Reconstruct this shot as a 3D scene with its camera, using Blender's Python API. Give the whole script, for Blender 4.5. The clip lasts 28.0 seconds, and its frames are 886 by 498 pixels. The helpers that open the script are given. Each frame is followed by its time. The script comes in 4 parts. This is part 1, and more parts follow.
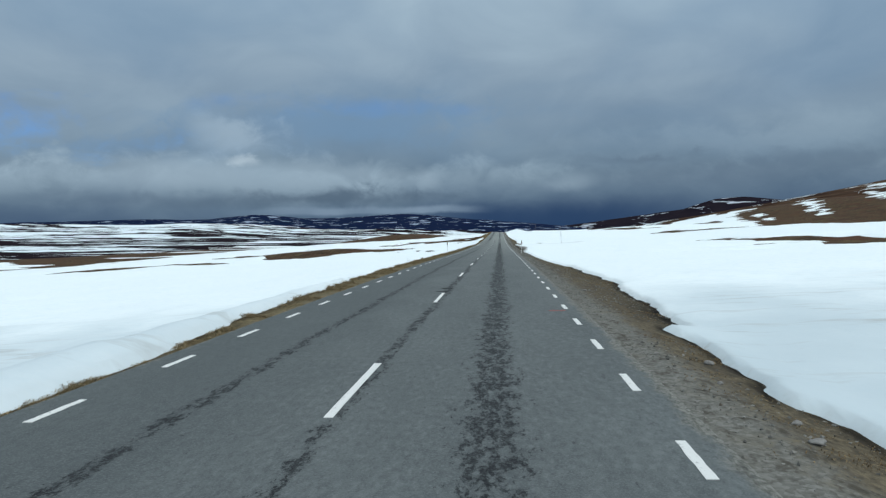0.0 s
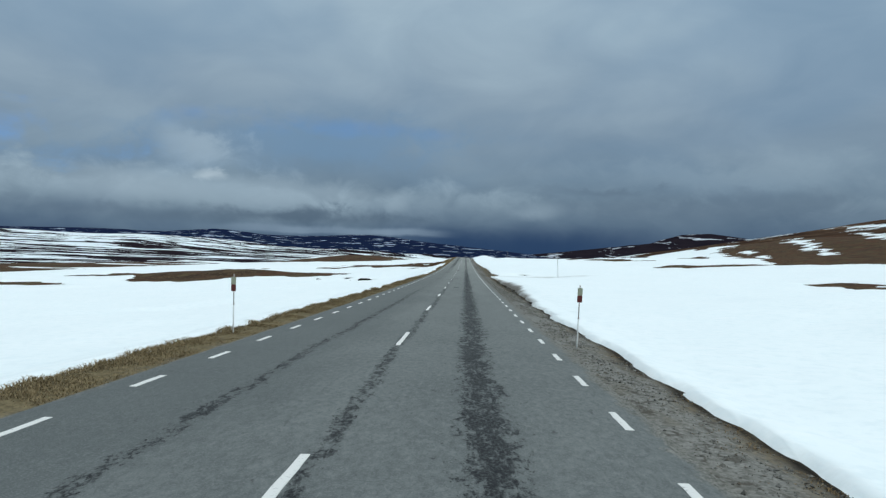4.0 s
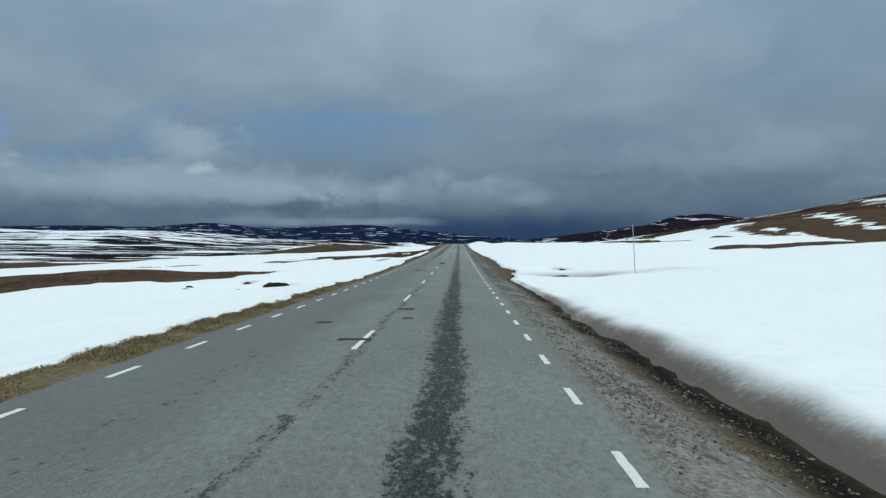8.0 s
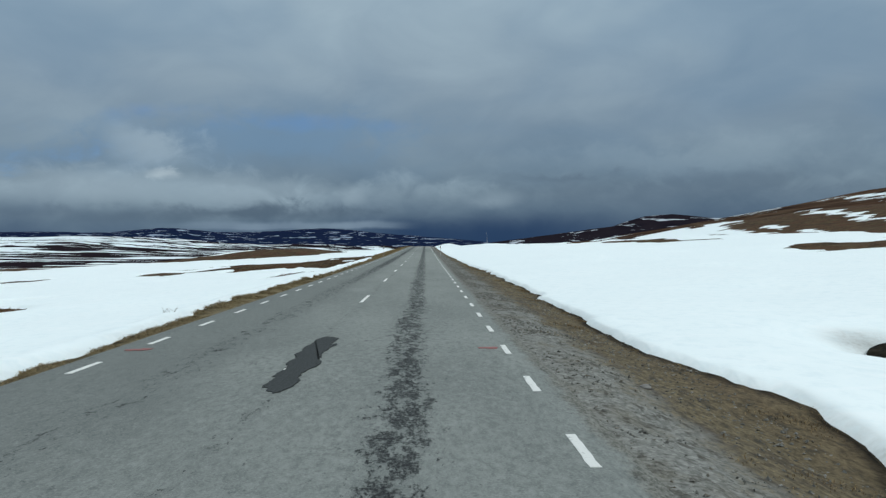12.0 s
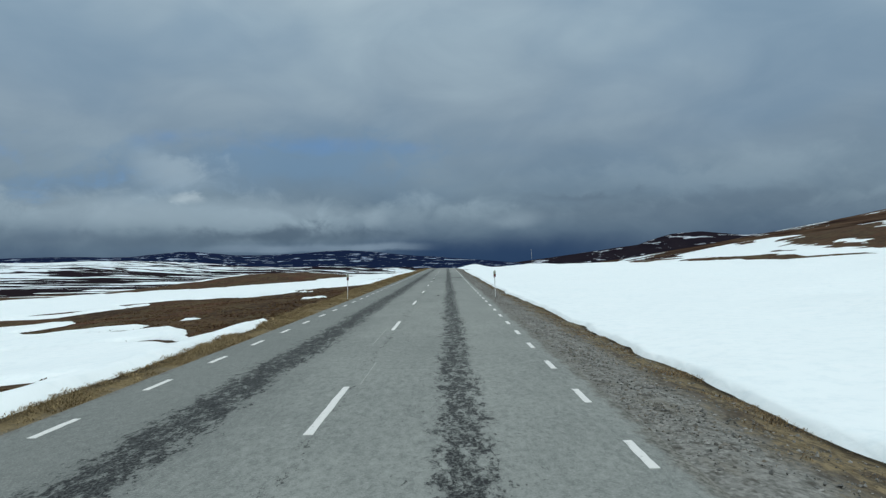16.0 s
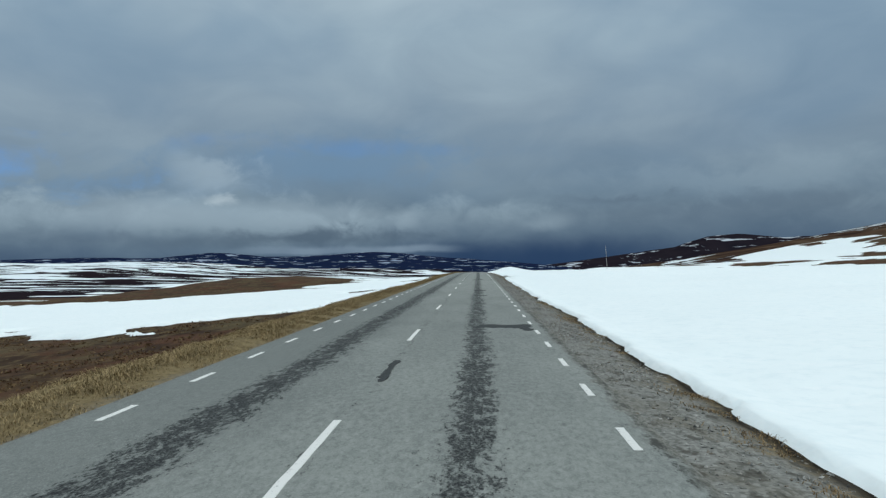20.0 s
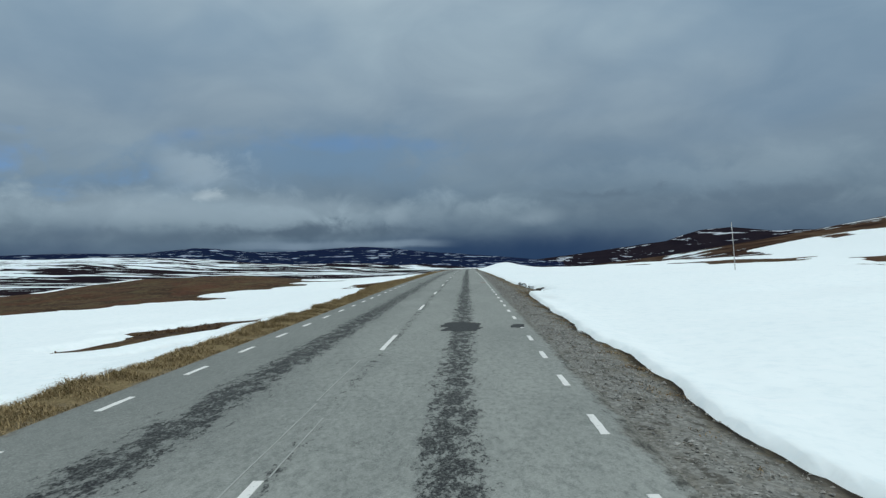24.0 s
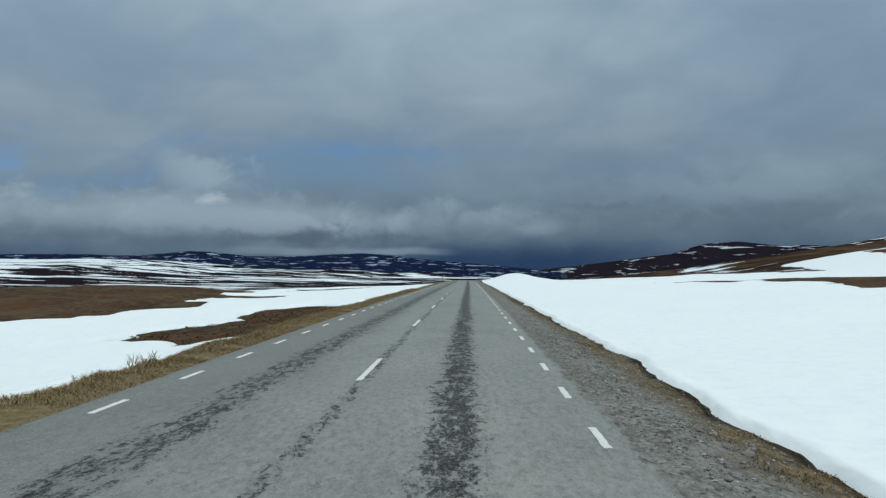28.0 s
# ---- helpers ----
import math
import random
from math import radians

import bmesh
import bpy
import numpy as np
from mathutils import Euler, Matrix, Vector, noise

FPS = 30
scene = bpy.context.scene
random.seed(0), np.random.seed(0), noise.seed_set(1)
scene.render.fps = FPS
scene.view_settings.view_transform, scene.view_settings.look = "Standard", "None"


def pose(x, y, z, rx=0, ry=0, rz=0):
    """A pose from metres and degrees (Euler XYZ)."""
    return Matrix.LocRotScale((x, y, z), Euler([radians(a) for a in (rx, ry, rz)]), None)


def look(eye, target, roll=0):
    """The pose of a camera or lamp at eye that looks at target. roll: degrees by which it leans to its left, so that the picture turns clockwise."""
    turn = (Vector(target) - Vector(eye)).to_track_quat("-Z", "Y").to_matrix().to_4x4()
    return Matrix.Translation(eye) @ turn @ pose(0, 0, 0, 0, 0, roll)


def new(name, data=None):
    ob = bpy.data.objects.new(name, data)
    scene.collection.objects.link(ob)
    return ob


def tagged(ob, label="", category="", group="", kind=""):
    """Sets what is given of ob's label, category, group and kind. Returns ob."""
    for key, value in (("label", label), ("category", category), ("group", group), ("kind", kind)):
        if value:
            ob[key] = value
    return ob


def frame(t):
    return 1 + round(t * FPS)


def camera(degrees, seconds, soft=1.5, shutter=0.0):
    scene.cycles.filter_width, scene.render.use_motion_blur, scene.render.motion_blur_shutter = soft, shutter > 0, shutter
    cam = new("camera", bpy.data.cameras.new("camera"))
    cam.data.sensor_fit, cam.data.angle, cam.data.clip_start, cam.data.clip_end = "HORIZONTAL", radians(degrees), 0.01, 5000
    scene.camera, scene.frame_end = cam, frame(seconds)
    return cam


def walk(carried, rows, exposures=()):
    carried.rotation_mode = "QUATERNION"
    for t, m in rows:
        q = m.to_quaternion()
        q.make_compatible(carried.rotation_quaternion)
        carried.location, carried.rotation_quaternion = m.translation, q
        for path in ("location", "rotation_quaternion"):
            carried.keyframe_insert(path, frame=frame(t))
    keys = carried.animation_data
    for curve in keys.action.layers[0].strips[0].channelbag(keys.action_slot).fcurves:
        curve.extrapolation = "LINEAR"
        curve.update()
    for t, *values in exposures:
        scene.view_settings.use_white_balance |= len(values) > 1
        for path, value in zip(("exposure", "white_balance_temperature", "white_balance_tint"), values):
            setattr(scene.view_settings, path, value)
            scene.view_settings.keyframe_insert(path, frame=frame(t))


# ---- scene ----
# ---- camera ----
cam = camera(57.0, 28.0, 1.35)
# seconds, x, y, z, yaw, pitch, roll
ROWS = [
    (0.0, 1.524, -0.339, 1.644, 3.986, -1.187, 0.852),
    (0.5, 1.457, 7.764, 1.636, 4.056, -1.034, 0.690),
    (1.0, 1.392, 15.845, 1.616, 3.896, -0.472, -0.358),
    (1.5, 1.331, 23.876, 1.564, 3.431, 1.004, -0.629),
    (2.0, 1.276, 31.843, 1.500, 2.847, -0.364, -1.500),
    (2.5, 1.229, 39.700, 1.466, 2.447, -1.240, -1.517),
    (3.0, 1.196, 47.517, 1.420, 1.674, 1.448, -1.023),
    (3.5, 1.194, 55.362, 1.343, 1.449, 1.003, -2.224),
    (5.5, 1.382, 86.759, 1.008, 2.142, -0.425, 0.324),
    (6.0, 1.430, 94.575, 0.934, 1.958, -0.996, -1.701),
    (6.5, 1.467, 102.360, 0.902, 1.711, -1.452, -1.920),
    (7.0, 1.511, 110.155, 0.874, 1.677, -0.822, -1.790),
    (7.5, 1.579, 117.996, 0.824, 1.371, -0.548, -1.456),
    (8.0, 1.651, 125.860, 0.778, 1.145, -0.312, -0.164),
    (8.5, 1.707, 133.735, 0.730, 0.698, -0.187, -0.298),
    (9.0, 1.755, 141.618, 0.685, -0.002, -0.088, 0.068),
    (9.5, 1.805, 149.511, 0.630, -0.058, 0.045, 0.266),
    (10.0, 1.836, 157.388, 0.583, -0.477, 0.002, -0.219),
    (10.5, 1.824, 165.207, 0.578, -0.636, 0.005, 0.197),
    (11.0, 1.793, 173.017, 0.584, -0.828, -0.029, 0.536),
    (11.5, 1.760, 180.860, 0.572, -0.933, -0.064, 0.534),
    (12.0, 1.721, 188.705, 0.572, -1.230, -0.100, 0.419),
    (12.5, 1.682, 196.534, 0.600, -1.168, -0.504, 0.204),
    (14.5, 1.504, 227.746, 0.765, -0.829, 0.692, 1.405),
    (15.0, 1.449, 235.524, 0.813, -0.800, 0.759, 1.100),
    (15.5, 1.385, 243.284, 0.876, -0.481, 1.045, 1.208),
    (16.0, 1.324, 251.047, 0.941, 0.302, 1.383, 1.105),
    (16.5, 1.268, 258.844, 0.994, 1.781, 1.614, 1.062),
    (17.0, 1.238, 266.629, 1.049, 2.834, 1.652, 0.279),
    (17.5, 1.274, 274.353, 1.109, 3.605, 1.520, 0.032),
    (18.0, 1.335, 282.057, 1.172, 3.664, 1.316, 0.072),
    (18.5, 1.398, 289.761, 1.267, 3.441, 0.805, 0.439),
    (19.0, 1.457, 297.480, 1.364, 2.864, 1.355, 0.507),
    (19.5, 1.489, 305.252, 1.428, 2.752, 1.421, 0.767),
    (20.0, 1.510, 313.039, 1.496, 2.492, 1.564, 0.849),
    (20.5, 1.523, 320.808, 1.569, 2.387, 1.565, 0.756),
    (21.0, 1.533, 328.582, 1.646, 2.453, 1.331, 1.300),
    (21.5, 1.548, 336.377, 1.727, 2.341, 1.193, 1.389),
    (23.5, 1.614, 367.682, 2.040, 1.310, 0.320, 1.484),
    (24.0, 1.620, 375.524, 2.115, 1.748, 1.188, 1.057),
    (24.5, 1.617, 383.365, 2.160, 2.173, 1.647, 0.575),
    (25.0, 1.616, 391.220, 2.204, 2.432, 1.859, 0.666),
    (25.5, 1.630, 399.103, 2.276, 2.460, 1.904, 0.760),
    (26.0, 1.640, 407.014, 2.348, 2.442, 1.910, 0.662),
    (26.5, 1.621, 414.980, 2.413, 2.278, 1.801, 0.716),
    (27.0, 1.598, 422.940, 2.477, 2.210, 1.839, 0.520),
    (27.5, 1.598, 430.823, 2.532, 2.140, 1.855, 0.202),
    (28.0, 1.604, 438.683, 2.581, 1.825, 1.786, -0.195),
]
EXPOSURES = [(0.0, 0.05, 5980.0, 4.0), (6.0, -0.02, 6060.0, 3.0), (10.0, -0.07, 6100.0, 3.0), (15.0, -0.07, 6120.0, 3.0), (18.5, -0.06, 6120.0, 3.0), (21.0, -0.07, 6110.0, 3.0), (24.0, -0.10, 6120.0, 3.0), (28.0, -0.12, 6130.0, 3.0)]
walk(cam, [(t, pose(x, y, z, 90 + p, r, w)) for t, x, y, z, w, p, r in ROWS], EXPOSURES)

# ---- sky and light ----
SUN_AZ, SUN_EL = radians(140), radians(42)
sun = new("sun", bpy.data.lights.new("sun", "SUN"))
sun.data.energy, sun.data.angle, sun.data.color = 1.3, radians(20), (1.0, 0.965, 0.915)
sun.matrix_world = look((0, 0, 300), (-math.sin(SUN_AZ) * math.cos(SUN_EL), -math.cos(SUN_AZ) * math.cos(SUN_EL), 300 - math.sin(SUN_EL)))
scene.view_settings.exposure = 0.0


class Nodes:
    """Short hand for building a node tree."""

    def __init__(self, tree):
        self.t = tree
        tree.nodes.clear()

    def add(self, kind, ins=None):
        n = self.t.nodes.new(kind)
        for k, v in (ins or {}).items():
            self.plug(n, k, v)
        return n

    def plug(self, n, k, v):
        if isinstance(v, bpy.types.NodeSocket):
            self.t.links.new(v, n.inputs[k])
        elif isinstance(v, tuple) and n.inputs[k].type == "RGBA":
            n.inputs[k].default_value = (*v, 1)
        else:
            n.inputs[k].default_value = v

    def math(self, op, a, b=0.0, c=0.0):
        n = self.add("ShaderNodeMath", {0: a, 1: b, 2: c})
        n.operation = op
        return n.outputs[0]

    def ramp(self, fac, stops):
        n = self.add("ShaderNodeValToRGB", {0: fac})
        e = n.color_ramp.elements
        while len(e) < len(stops):
            e.new(0.5)
        for el, (p, c) in zip(e, stops):
            el.position = p
            el.color = (*c, 1) if isinstance(c, tuple) else (c, c, c, 1)
        return n.outputs[0]

    def noise(self, vec, scale, detail=4.0, rough=0.55, dist=0.0):
        return self.add("ShaderNodeTexNoise", {"Vector": vec, "Scale": scale, "Detail": detail, "Roughness": rough, "Distortion": dist}).outputs[0]

    def mix(self, fac, a, b, blend="MIX"):
        n = self.t.nodes.new("ShaderNodeMix")
        n.data_type, n.blend_type = "RGBA", blend
        for k, v in ((0, fac), (6, a), (7, b)):
            self.plug(n, k, v)
        return n.outputs[2]

    def times(self, vec, s):
        n = self.add("ShaderNodeVectorMath", {0: vec, 1: s})
        n.operation = "MULTIPLY"
        return n.outputs[0]

    def step(self, x, lo, hi):
        """0 below lo, 1 above hi, smooth between; the other way round where lo > hi."""
        n = self.add("ShaderNodeMapRange", {0: x, 1: min(lo, hi), 2: max(lo, hi), 3: float(lo > hi), 4: float(lo < hi)})
        n.interpolation_type = "SMOOTHSTEP"
        return n.outputs[0]


world = bpy.data.worlds.new("overcast_sky")
scene.world = world
world.use_nodes = True
W = Nodes(world.node_tree)
sky = W.add("ShaderNodeTexSky")
sky.sky_type, sky.sun_disc, sky.sun_elevation, sky.sun_rotation = "NISHITA", False, SUN_EL, SUN_AZ
ray = W.add("ShaderNodeTexCoord").outputs["Generated"]
ray_xyz = W.add("ShaderNodeSeparateXYZ", {0: ray})
el = W.math("MULTIPLY", W.math("ARCSINE", ray_xyz.outputs[2]), 180 / math.pi)
az = W.math("MULTIPLY", W.math("ARCTAN2", ray_xyz.outputs[0], ray_xyz.outputs[1]), 180 / math.pi)
chart = W.add("ShaderNodeCombineXYZ", {0: az, 1: W.math("MULTIPLY", el, 2.3), 2: 0.0}).outputs[0]
n_big = W.noise(chart, 0.045, 3, 0.5, 0.4)
n_mid = W.noise(W.add("ShaderNodeCombineXYZ", {0: az, 1: W.math("MULTIPLY", el, 1.9), 2: 1.3}).outputs[0], 0.11, 5, 0.55, 0.5)
n_puff = W.noise(W.add("ShaderNodeCombineXYZ", {0: az, 1: W.math("MULTIPLY", el, 1.7), 2: 3.7}).outputs[0], 0.22, 5, 0.55, 0.25)
n_tuft = W.noise(W.add("ShaderNodeCombineXYZ", {0: az, 1: W.math("MULTIPLY", el, 1.4), 2: 5.9}).outputs[0], 0.42, 5, 0.6, 0.4)
n_head = W.noise(W.add("ShaderNodeCombineXYZ", {0: az, 1: W.math("MULTIPLY", el, 0.6), 2: 8.1}).outputs[0], 0.13, 3, 0.55, 0.0)


def swing(v, amount):
    return W.math("MULTIPLY", W.math("SUBTRACT", v, 0.5), amount)


# cloud brightness by height over the horizon: dark base, lit heads, grey deck, brighter overhead
el_n = W.math("MULTIPLY", W.math("ADD", el, W.math("ADD", swing(n_mid, 2.6), swing(n_big, 2.0))), 1 / 40)
deck = W.ramp(el_n, [(0.0, (0.060, 0.095, 0.158)), (0.03, (0.082, 0.121, 0.184)), (0.06, (0.112, 0.158, 0.218)), (0.10, (0.163, 0.215, 0.272)), (0.15, (0.192, 0.253, 0.322)),
                     (0.21, (0.222, 0.286, 0.362)), (0.28, (0.276, 0.342, 0.416)), (0.42, (0.335, 0.413, 0.490)), (0.7, (0.50, 0.56, 0.62)), (1.0, (0.86, 0.89, 0.92))])
light_n = W.math("ADD", W.math("MULTIPLY", n_big, 0.75), W.math("MULTIPLY", n_mid, 0.5))
clouds = W.mix(1.0, deck, W.ramp(light_n, [(0.40, (0.82, 0.86, 0.90)), (0.60, (1.0, 1.0, 1.0)), (0.84, (1.22, 1.19, 1.14))]), "MULTIPLY")
# thinner cloud lets some blue through
clouds = W.mix(W.math("MULTIPLY", W.step(n_big, 0.56, 0.36), W.math("MULTIPLY", W.step(el, 3.5, 6.0), 0.26)), clouds, (0.155, 0.255, 0.39))


def cumulus(top, spread, a0, a1, strength, into):
    """Heaped cloud with a lit upper rim that fades downwards."""
    rim = W.math("ADD", W.math("ADD", swing(n_head, spread), W.math("ADD", swing(n_puff, 2.6), swing(n_tuft, 1.9))), top)
    d = W.math("SUBTRACT", rim, el)
    lit = W.math("MULTIPLY", W.step(d, -0.35, 0.9), W.step(d, 3.4, 0.5))
    lit = W.math("MULTIPLY", lit, W.math("MULTIPLY", W.ramp(n_tuft, [(0.36, 0.35), (0.62, 1.0)]), W.ramp(n_big, [(0.36, 0.45), (0.56, 1.0)])))
    side_fade = W.math("MULTIPLY", W.step(az, a0 - 7, a0 + 4), W.step(az, a1 + 9, a1 - 4))
    return W.mix(W.math("MULTIPLY", W.math("MULTIPLY", lit, side_fade), strength), into, (0.375, 0.455, 0.525))


def bank(a0, e0, ra, re, strength, color, into, rough=1.0):
    """A soft-edged body of cloud round a direction."""
    da = W.math("DIVIDE", W.math("SUBTRACT", W.math("ADD", az, W.math("ADD", swing(n_head, 5.0 * rough), swing(n_tuft, 4.0 * rough))), a0), ra)
    de = W.math("DIVIDE", W.math("SUBTRACT", W.math("ADD", el, W.math("ADD", swing(n_puff, 2.4 * rough), swing(n_tuft, 1.5 * rough))), e0), re)
    r = W.math("SQRT", W.math("ADD", W.math("MULTIPLY", da, da), W.math("MULTIPLY", de, de)))
    body = W.step(W.math("ADD", r, swing(n_tuft, 2.4 * rough)), 1.6, 0.0)
    return W.mix(W.math("MULTIPLY", body, strength), into, color)


PALE, DIM = (0.355, 0.425, 0.490), (0.118, 0.158, 0.212)
# blue-grey thinner layer over the end of the road, then the heaped clouds before it
clouds = bank(-11, 7.6, 10, 1.6, 0.78, (0.178, 0.270, 0.392), clouds)
clouds = bank(-24, 6.0, 6, 0.9, 0.60, (0.178, 0.266, 0.385), clouds)
clouds = cumulus(4.9, 3.2, -60, 1, 0.74, clouds)
clouds = cumulus(4.2, 3.0, 2, 30, 0.20, clouds)
clouds = bank(-22.0, 4.2, 5.0, 1.25, 0.55, PALE, clouds)
clouds = bank(-13.6, 4.0, 3.4, 1.1, 0.40, PALE, clouds)
clouds = bank(-9.3, 3.9, 1.8, 0.9, 0.34, PALE, clouds)
clouds = bank(-5.2, 3.75, 1.3, 0.7, 0.48, PALE, clouds, 0.6)
clouds = bank(4.8, 3.3, 1.7, 0.55, 0.42, PALE, clouds, 0.6)
clouds = bank(-18.3, 6.9, 2.4, 1.1, 0.62, (0.385, 0.455, 0.520), clouds, 1.0)
clouds = bank(-17.7, 5.1, 0.9, 0.34, 0.65, (0.50, 0.56, 0.61), clouds, 0.7)
# the paler deck on the right with its dark underside
clouds = bank(19, 6.0, 11, 1.1, 0.34, (0.315, 0.385, 0.450), clouds)
clouds = bank(17, 3.7, 12, 1.0, 0.55, (0.128, 0.172, 0.230), clouds)
clouds = bank(9.9, 4.75, 3.6, 0.32, 0.50, DIM, clouds)
# dark flat bases
clouds = bank(-12, 2.45, 8.5, 0.55, 0.78, (0.082, 0.116, 0.163), clouds, 0.7)
clouds = bank(-24, 2.3, 8, 0.5, 0.35, DIM, clouds, 0.7)
# rain-dark gap over the end of the road and the far hills
gloom = W.math("MULTIPLY", W.math("MULTIPLY", W.step(az, -9, 0), W.step(az, 18, 5)), W.step(W.math("ADD", el, swing(n_mid, 2.5)), 2.6, 0.7))
clouds = W.mix(W.math("MULTIPLY", gloom, 0.8), clouds, (0.020, 0.045, 0.108))
# a strip of mist lying over the mountains
strip = W.math("ADD", el, swing(n_puff, 0.7))
mist = W.math("MULTIPLY", W.math("MULTIPLY", W.step(strip, 1.2, 1.45), W.step(strip, 1.95, 1.6)), W.math("MULTIPLY", W.step(az, -19, -13), W.step(az, 0, -5)))
clouds = W.mix(W.math("MULTIPLY", mist, W.ramp(n_head, [(0.36, 0.35), (0.6, 0.9)])), clouds, (0.255, 0.320, 0.400))
background = W.add("ShaderNodeBackground", {0: clouds, 1: 1.0})
blue = W.add("ShaderNodeBackground", {0: W.mix(0.75, sky.outputs[0], (0.5, 1.15, 2.4), "MULTIPLY"), 1: 0.050})


def hole(a0, e0, ra, re):
    """A gap in the clouds round a direction."""
    da = W.math("DIVIDE", W.math("SUBTRACT", az, a0), ra)
    de = W.math("DIVIDE", W.math("SUBTRACT", el, e0), re)
    r = W.math("SQRT", W.math("ADD", W.math("MULTIPLY", da, da), W.math("MULTIPLY", de, de)))
    return W.step(W.math("ADD", r, swing(n_puff, 5.0)), 1.5, -0.6)


gap = W.math("MAXIMUM", W.math("MULTIPLY", hole(-30.5, 6.7, 4.5, 1.3), 0.75), W.math("MAXIMUM", W.math("MULTIPLY", hole(-8.5, 8.6, 5, 0.6), 0.26), W.math("MULTIPLY", hole(-18.5, 9.2, 2.6, 0.6), 0.26)))
both = W.add("ShaderNodeMixShader", {0: gap, 1: background.outputs[0], 2: blue.outputs[0]})
W.add("ShaderNodeOutputWorld", {0: both.outputs[0]})

# ---- materials ----


def material(name, build, bump=None, gloss=0.3):
    m = bpy.data.materials.new(name)
    m.use_nodes = True
    n = Nodes(m.node_tree)
    pos = n.add("ShaderNodeTexCoord").outputs["Object"]
    color, rough, height = build(n, pos)
    ins = {"Base Color": color, "Roughness": rough, "Specular IOR Level": gloss}
    if height is not None:
        ins["Normal"] = n.add("ShaderNodeBump", {"Strength": bump[0], "Distance": bump[1], "Height": height}).outputs[0]
    b = n.add("ShaderNodeBsdfPrincipled", ins)
    n.add("ShaderNodeOutputMaterial", {0: b.outputs[0]})
    return m


def asphalt(n, pos):
    p = n.add("ShaderNodeSeparateXYZ", {0: pos})
    x, y = p.outputs[0], p.outputs[1]
    grain = n.noise(pos, 55, 3, 0.7)
    chips = n.noise(n.times(pos, (1, 0.45, 1)), 26, 5, 0.75)
    clump = n.noise(n.times(pos, (1, 0.32, 1)), 9.0, 5, 0.68, 0.5)
    speck = n.noise(n.times(pos, (1, 0.40, 1)), 14.0, 3, 0.6)
    lost = n.noise(n.times(pos, (1.0, 0.30, 1)), 5.0, 6, 0.72, 0.3)
    blotch = n.noise(n.times(pos, (1.0, 0.3, 1)), 0.8, 4, 0.6)
    y_n = n.math("DIVIDE", y, 500.0)
    # the surface dressing is darker and greyer at first, paler further along the stretch
    tone_along = n.ramp(y_n, [(0.0, 0.0), (0.1, 0.12), (0.26, 0.48), (0.4, 0.68), (0.55, 1.0), (0.62, 0.95), (0.665, 0.72), (0.69, 0.72), (0.74, 1.0)])
    base = n.mix(n.ramp(blotch, [(0.3, 0.0), (0.7, 1.0)]), n.mix(tone_along, (0.091, 0.102, 0.103), (0.208, 0.224, 0.208)), n.mix(tone_along, (0.124, 0.138, 0.137), (0.278, 0.295, 0.272)))
    base = n.mix(n.ramp(chips, [(0.38, 0.40), (0.52, 0.0)]), base, n.mix(tone_along, (0.050, 0.057, 0.060), (0.090, 0.099, 0.096)))
    base = n.mix(n.ramp(speck, [(0.36, 0.50), (0.48, 0.0)]), base, n.mix(tone_along, (0.070, 0.079, 0.081), (0.135, 0.148, 0.140)))
    base = n.mix(n.ramp(speck, [(0.54, 0.0), (0.68, 0.40)]), base, n.mix(tone_along, (0.175, 0.190, 0.188), (0.335, 0.352, 0.328)))
    # broad darker tone over the left lane
    base = n.mix(n.math("MULTIPLY", n.step(n.math("ADD", x, n.math("MULTIPLY", n.math("SUBTRACT", blotch, 0.5), 1.2)), -0.3, -1.6), 0.52), base, n.mix(tone_along, (0.066, 0.076, 0.078), (0.130, 0.142, 0.134)))
    # single chippings torn out between the wheel tracks
    base = n.mix(n.ramp(lost, [(0.30, 0.75), (0.36, 0.0)]), base, n.mix(tone_along, (0.040, 0.045, 0.047), (0.075, 0.082, 0.080)))
    base = n.mix(n.ramp(grain, [(0.48, 0.0), (0.70, 0.55)]), base, n.mix(tone_along, (0.20, 0.21, 0.21), (0.40, 0.41, 0.39)))

    def track(x0, half, strength):
        """Chippings lost along a line, leaving dark binder."""
        wander = n.math("MULTIPLY", n.math("SUBTRACT", n.noise(n.times(pos, (0, 0.12, 0)), 1.0, 2), 0.5), 0.35)
        d = n.math("ABSOLUTE", n.math("SUBTRACT", n.math("ADD", x, wander), x0))
        edge = n.math("MULTIPLY", n.step(d, half * 2.1, half * 0.15), n.ramp(y_n, strength))
        v = n.math("ADD", n.math("MULTIPLY", edge, 0.41), n.math("ADD", n.math("MULTIPLY", chips, 0.70), n.math("ADD", n.math("MULTIPLY", clump, 0.75), n.math("MULTIPLY", lost, 0.45))))
        return n.step(v, 1.20, 1.33)

    dark = n.math("MAXIMUM", track(1.44, 0.31, [(0.0, 0.80), (0.12, 0.92), (0.3, 1.0), (0.36, 0.92), (0.42, 0.80), (0.48, 0.86), (0.6, 0.92), (0.7, 0.90), (1.0, 0.93)]),
                  track(-1.44, 0.40, [(0.0, 0.3), (0.2, 0.4), (0.4, 0.5), (0.46, 0.75), (0.52, 0.95), (0.8, 0.9), (0.86, 0.78), (1.0, 0.80)]))
    dark = n.math("MAXIMUM", dark, track(-1.45, 0.13, [(0.0, 0.78), (0.12, 0.80), (0.2, 0.76), (0.28, 0.3), (1.0, 0.0)]))
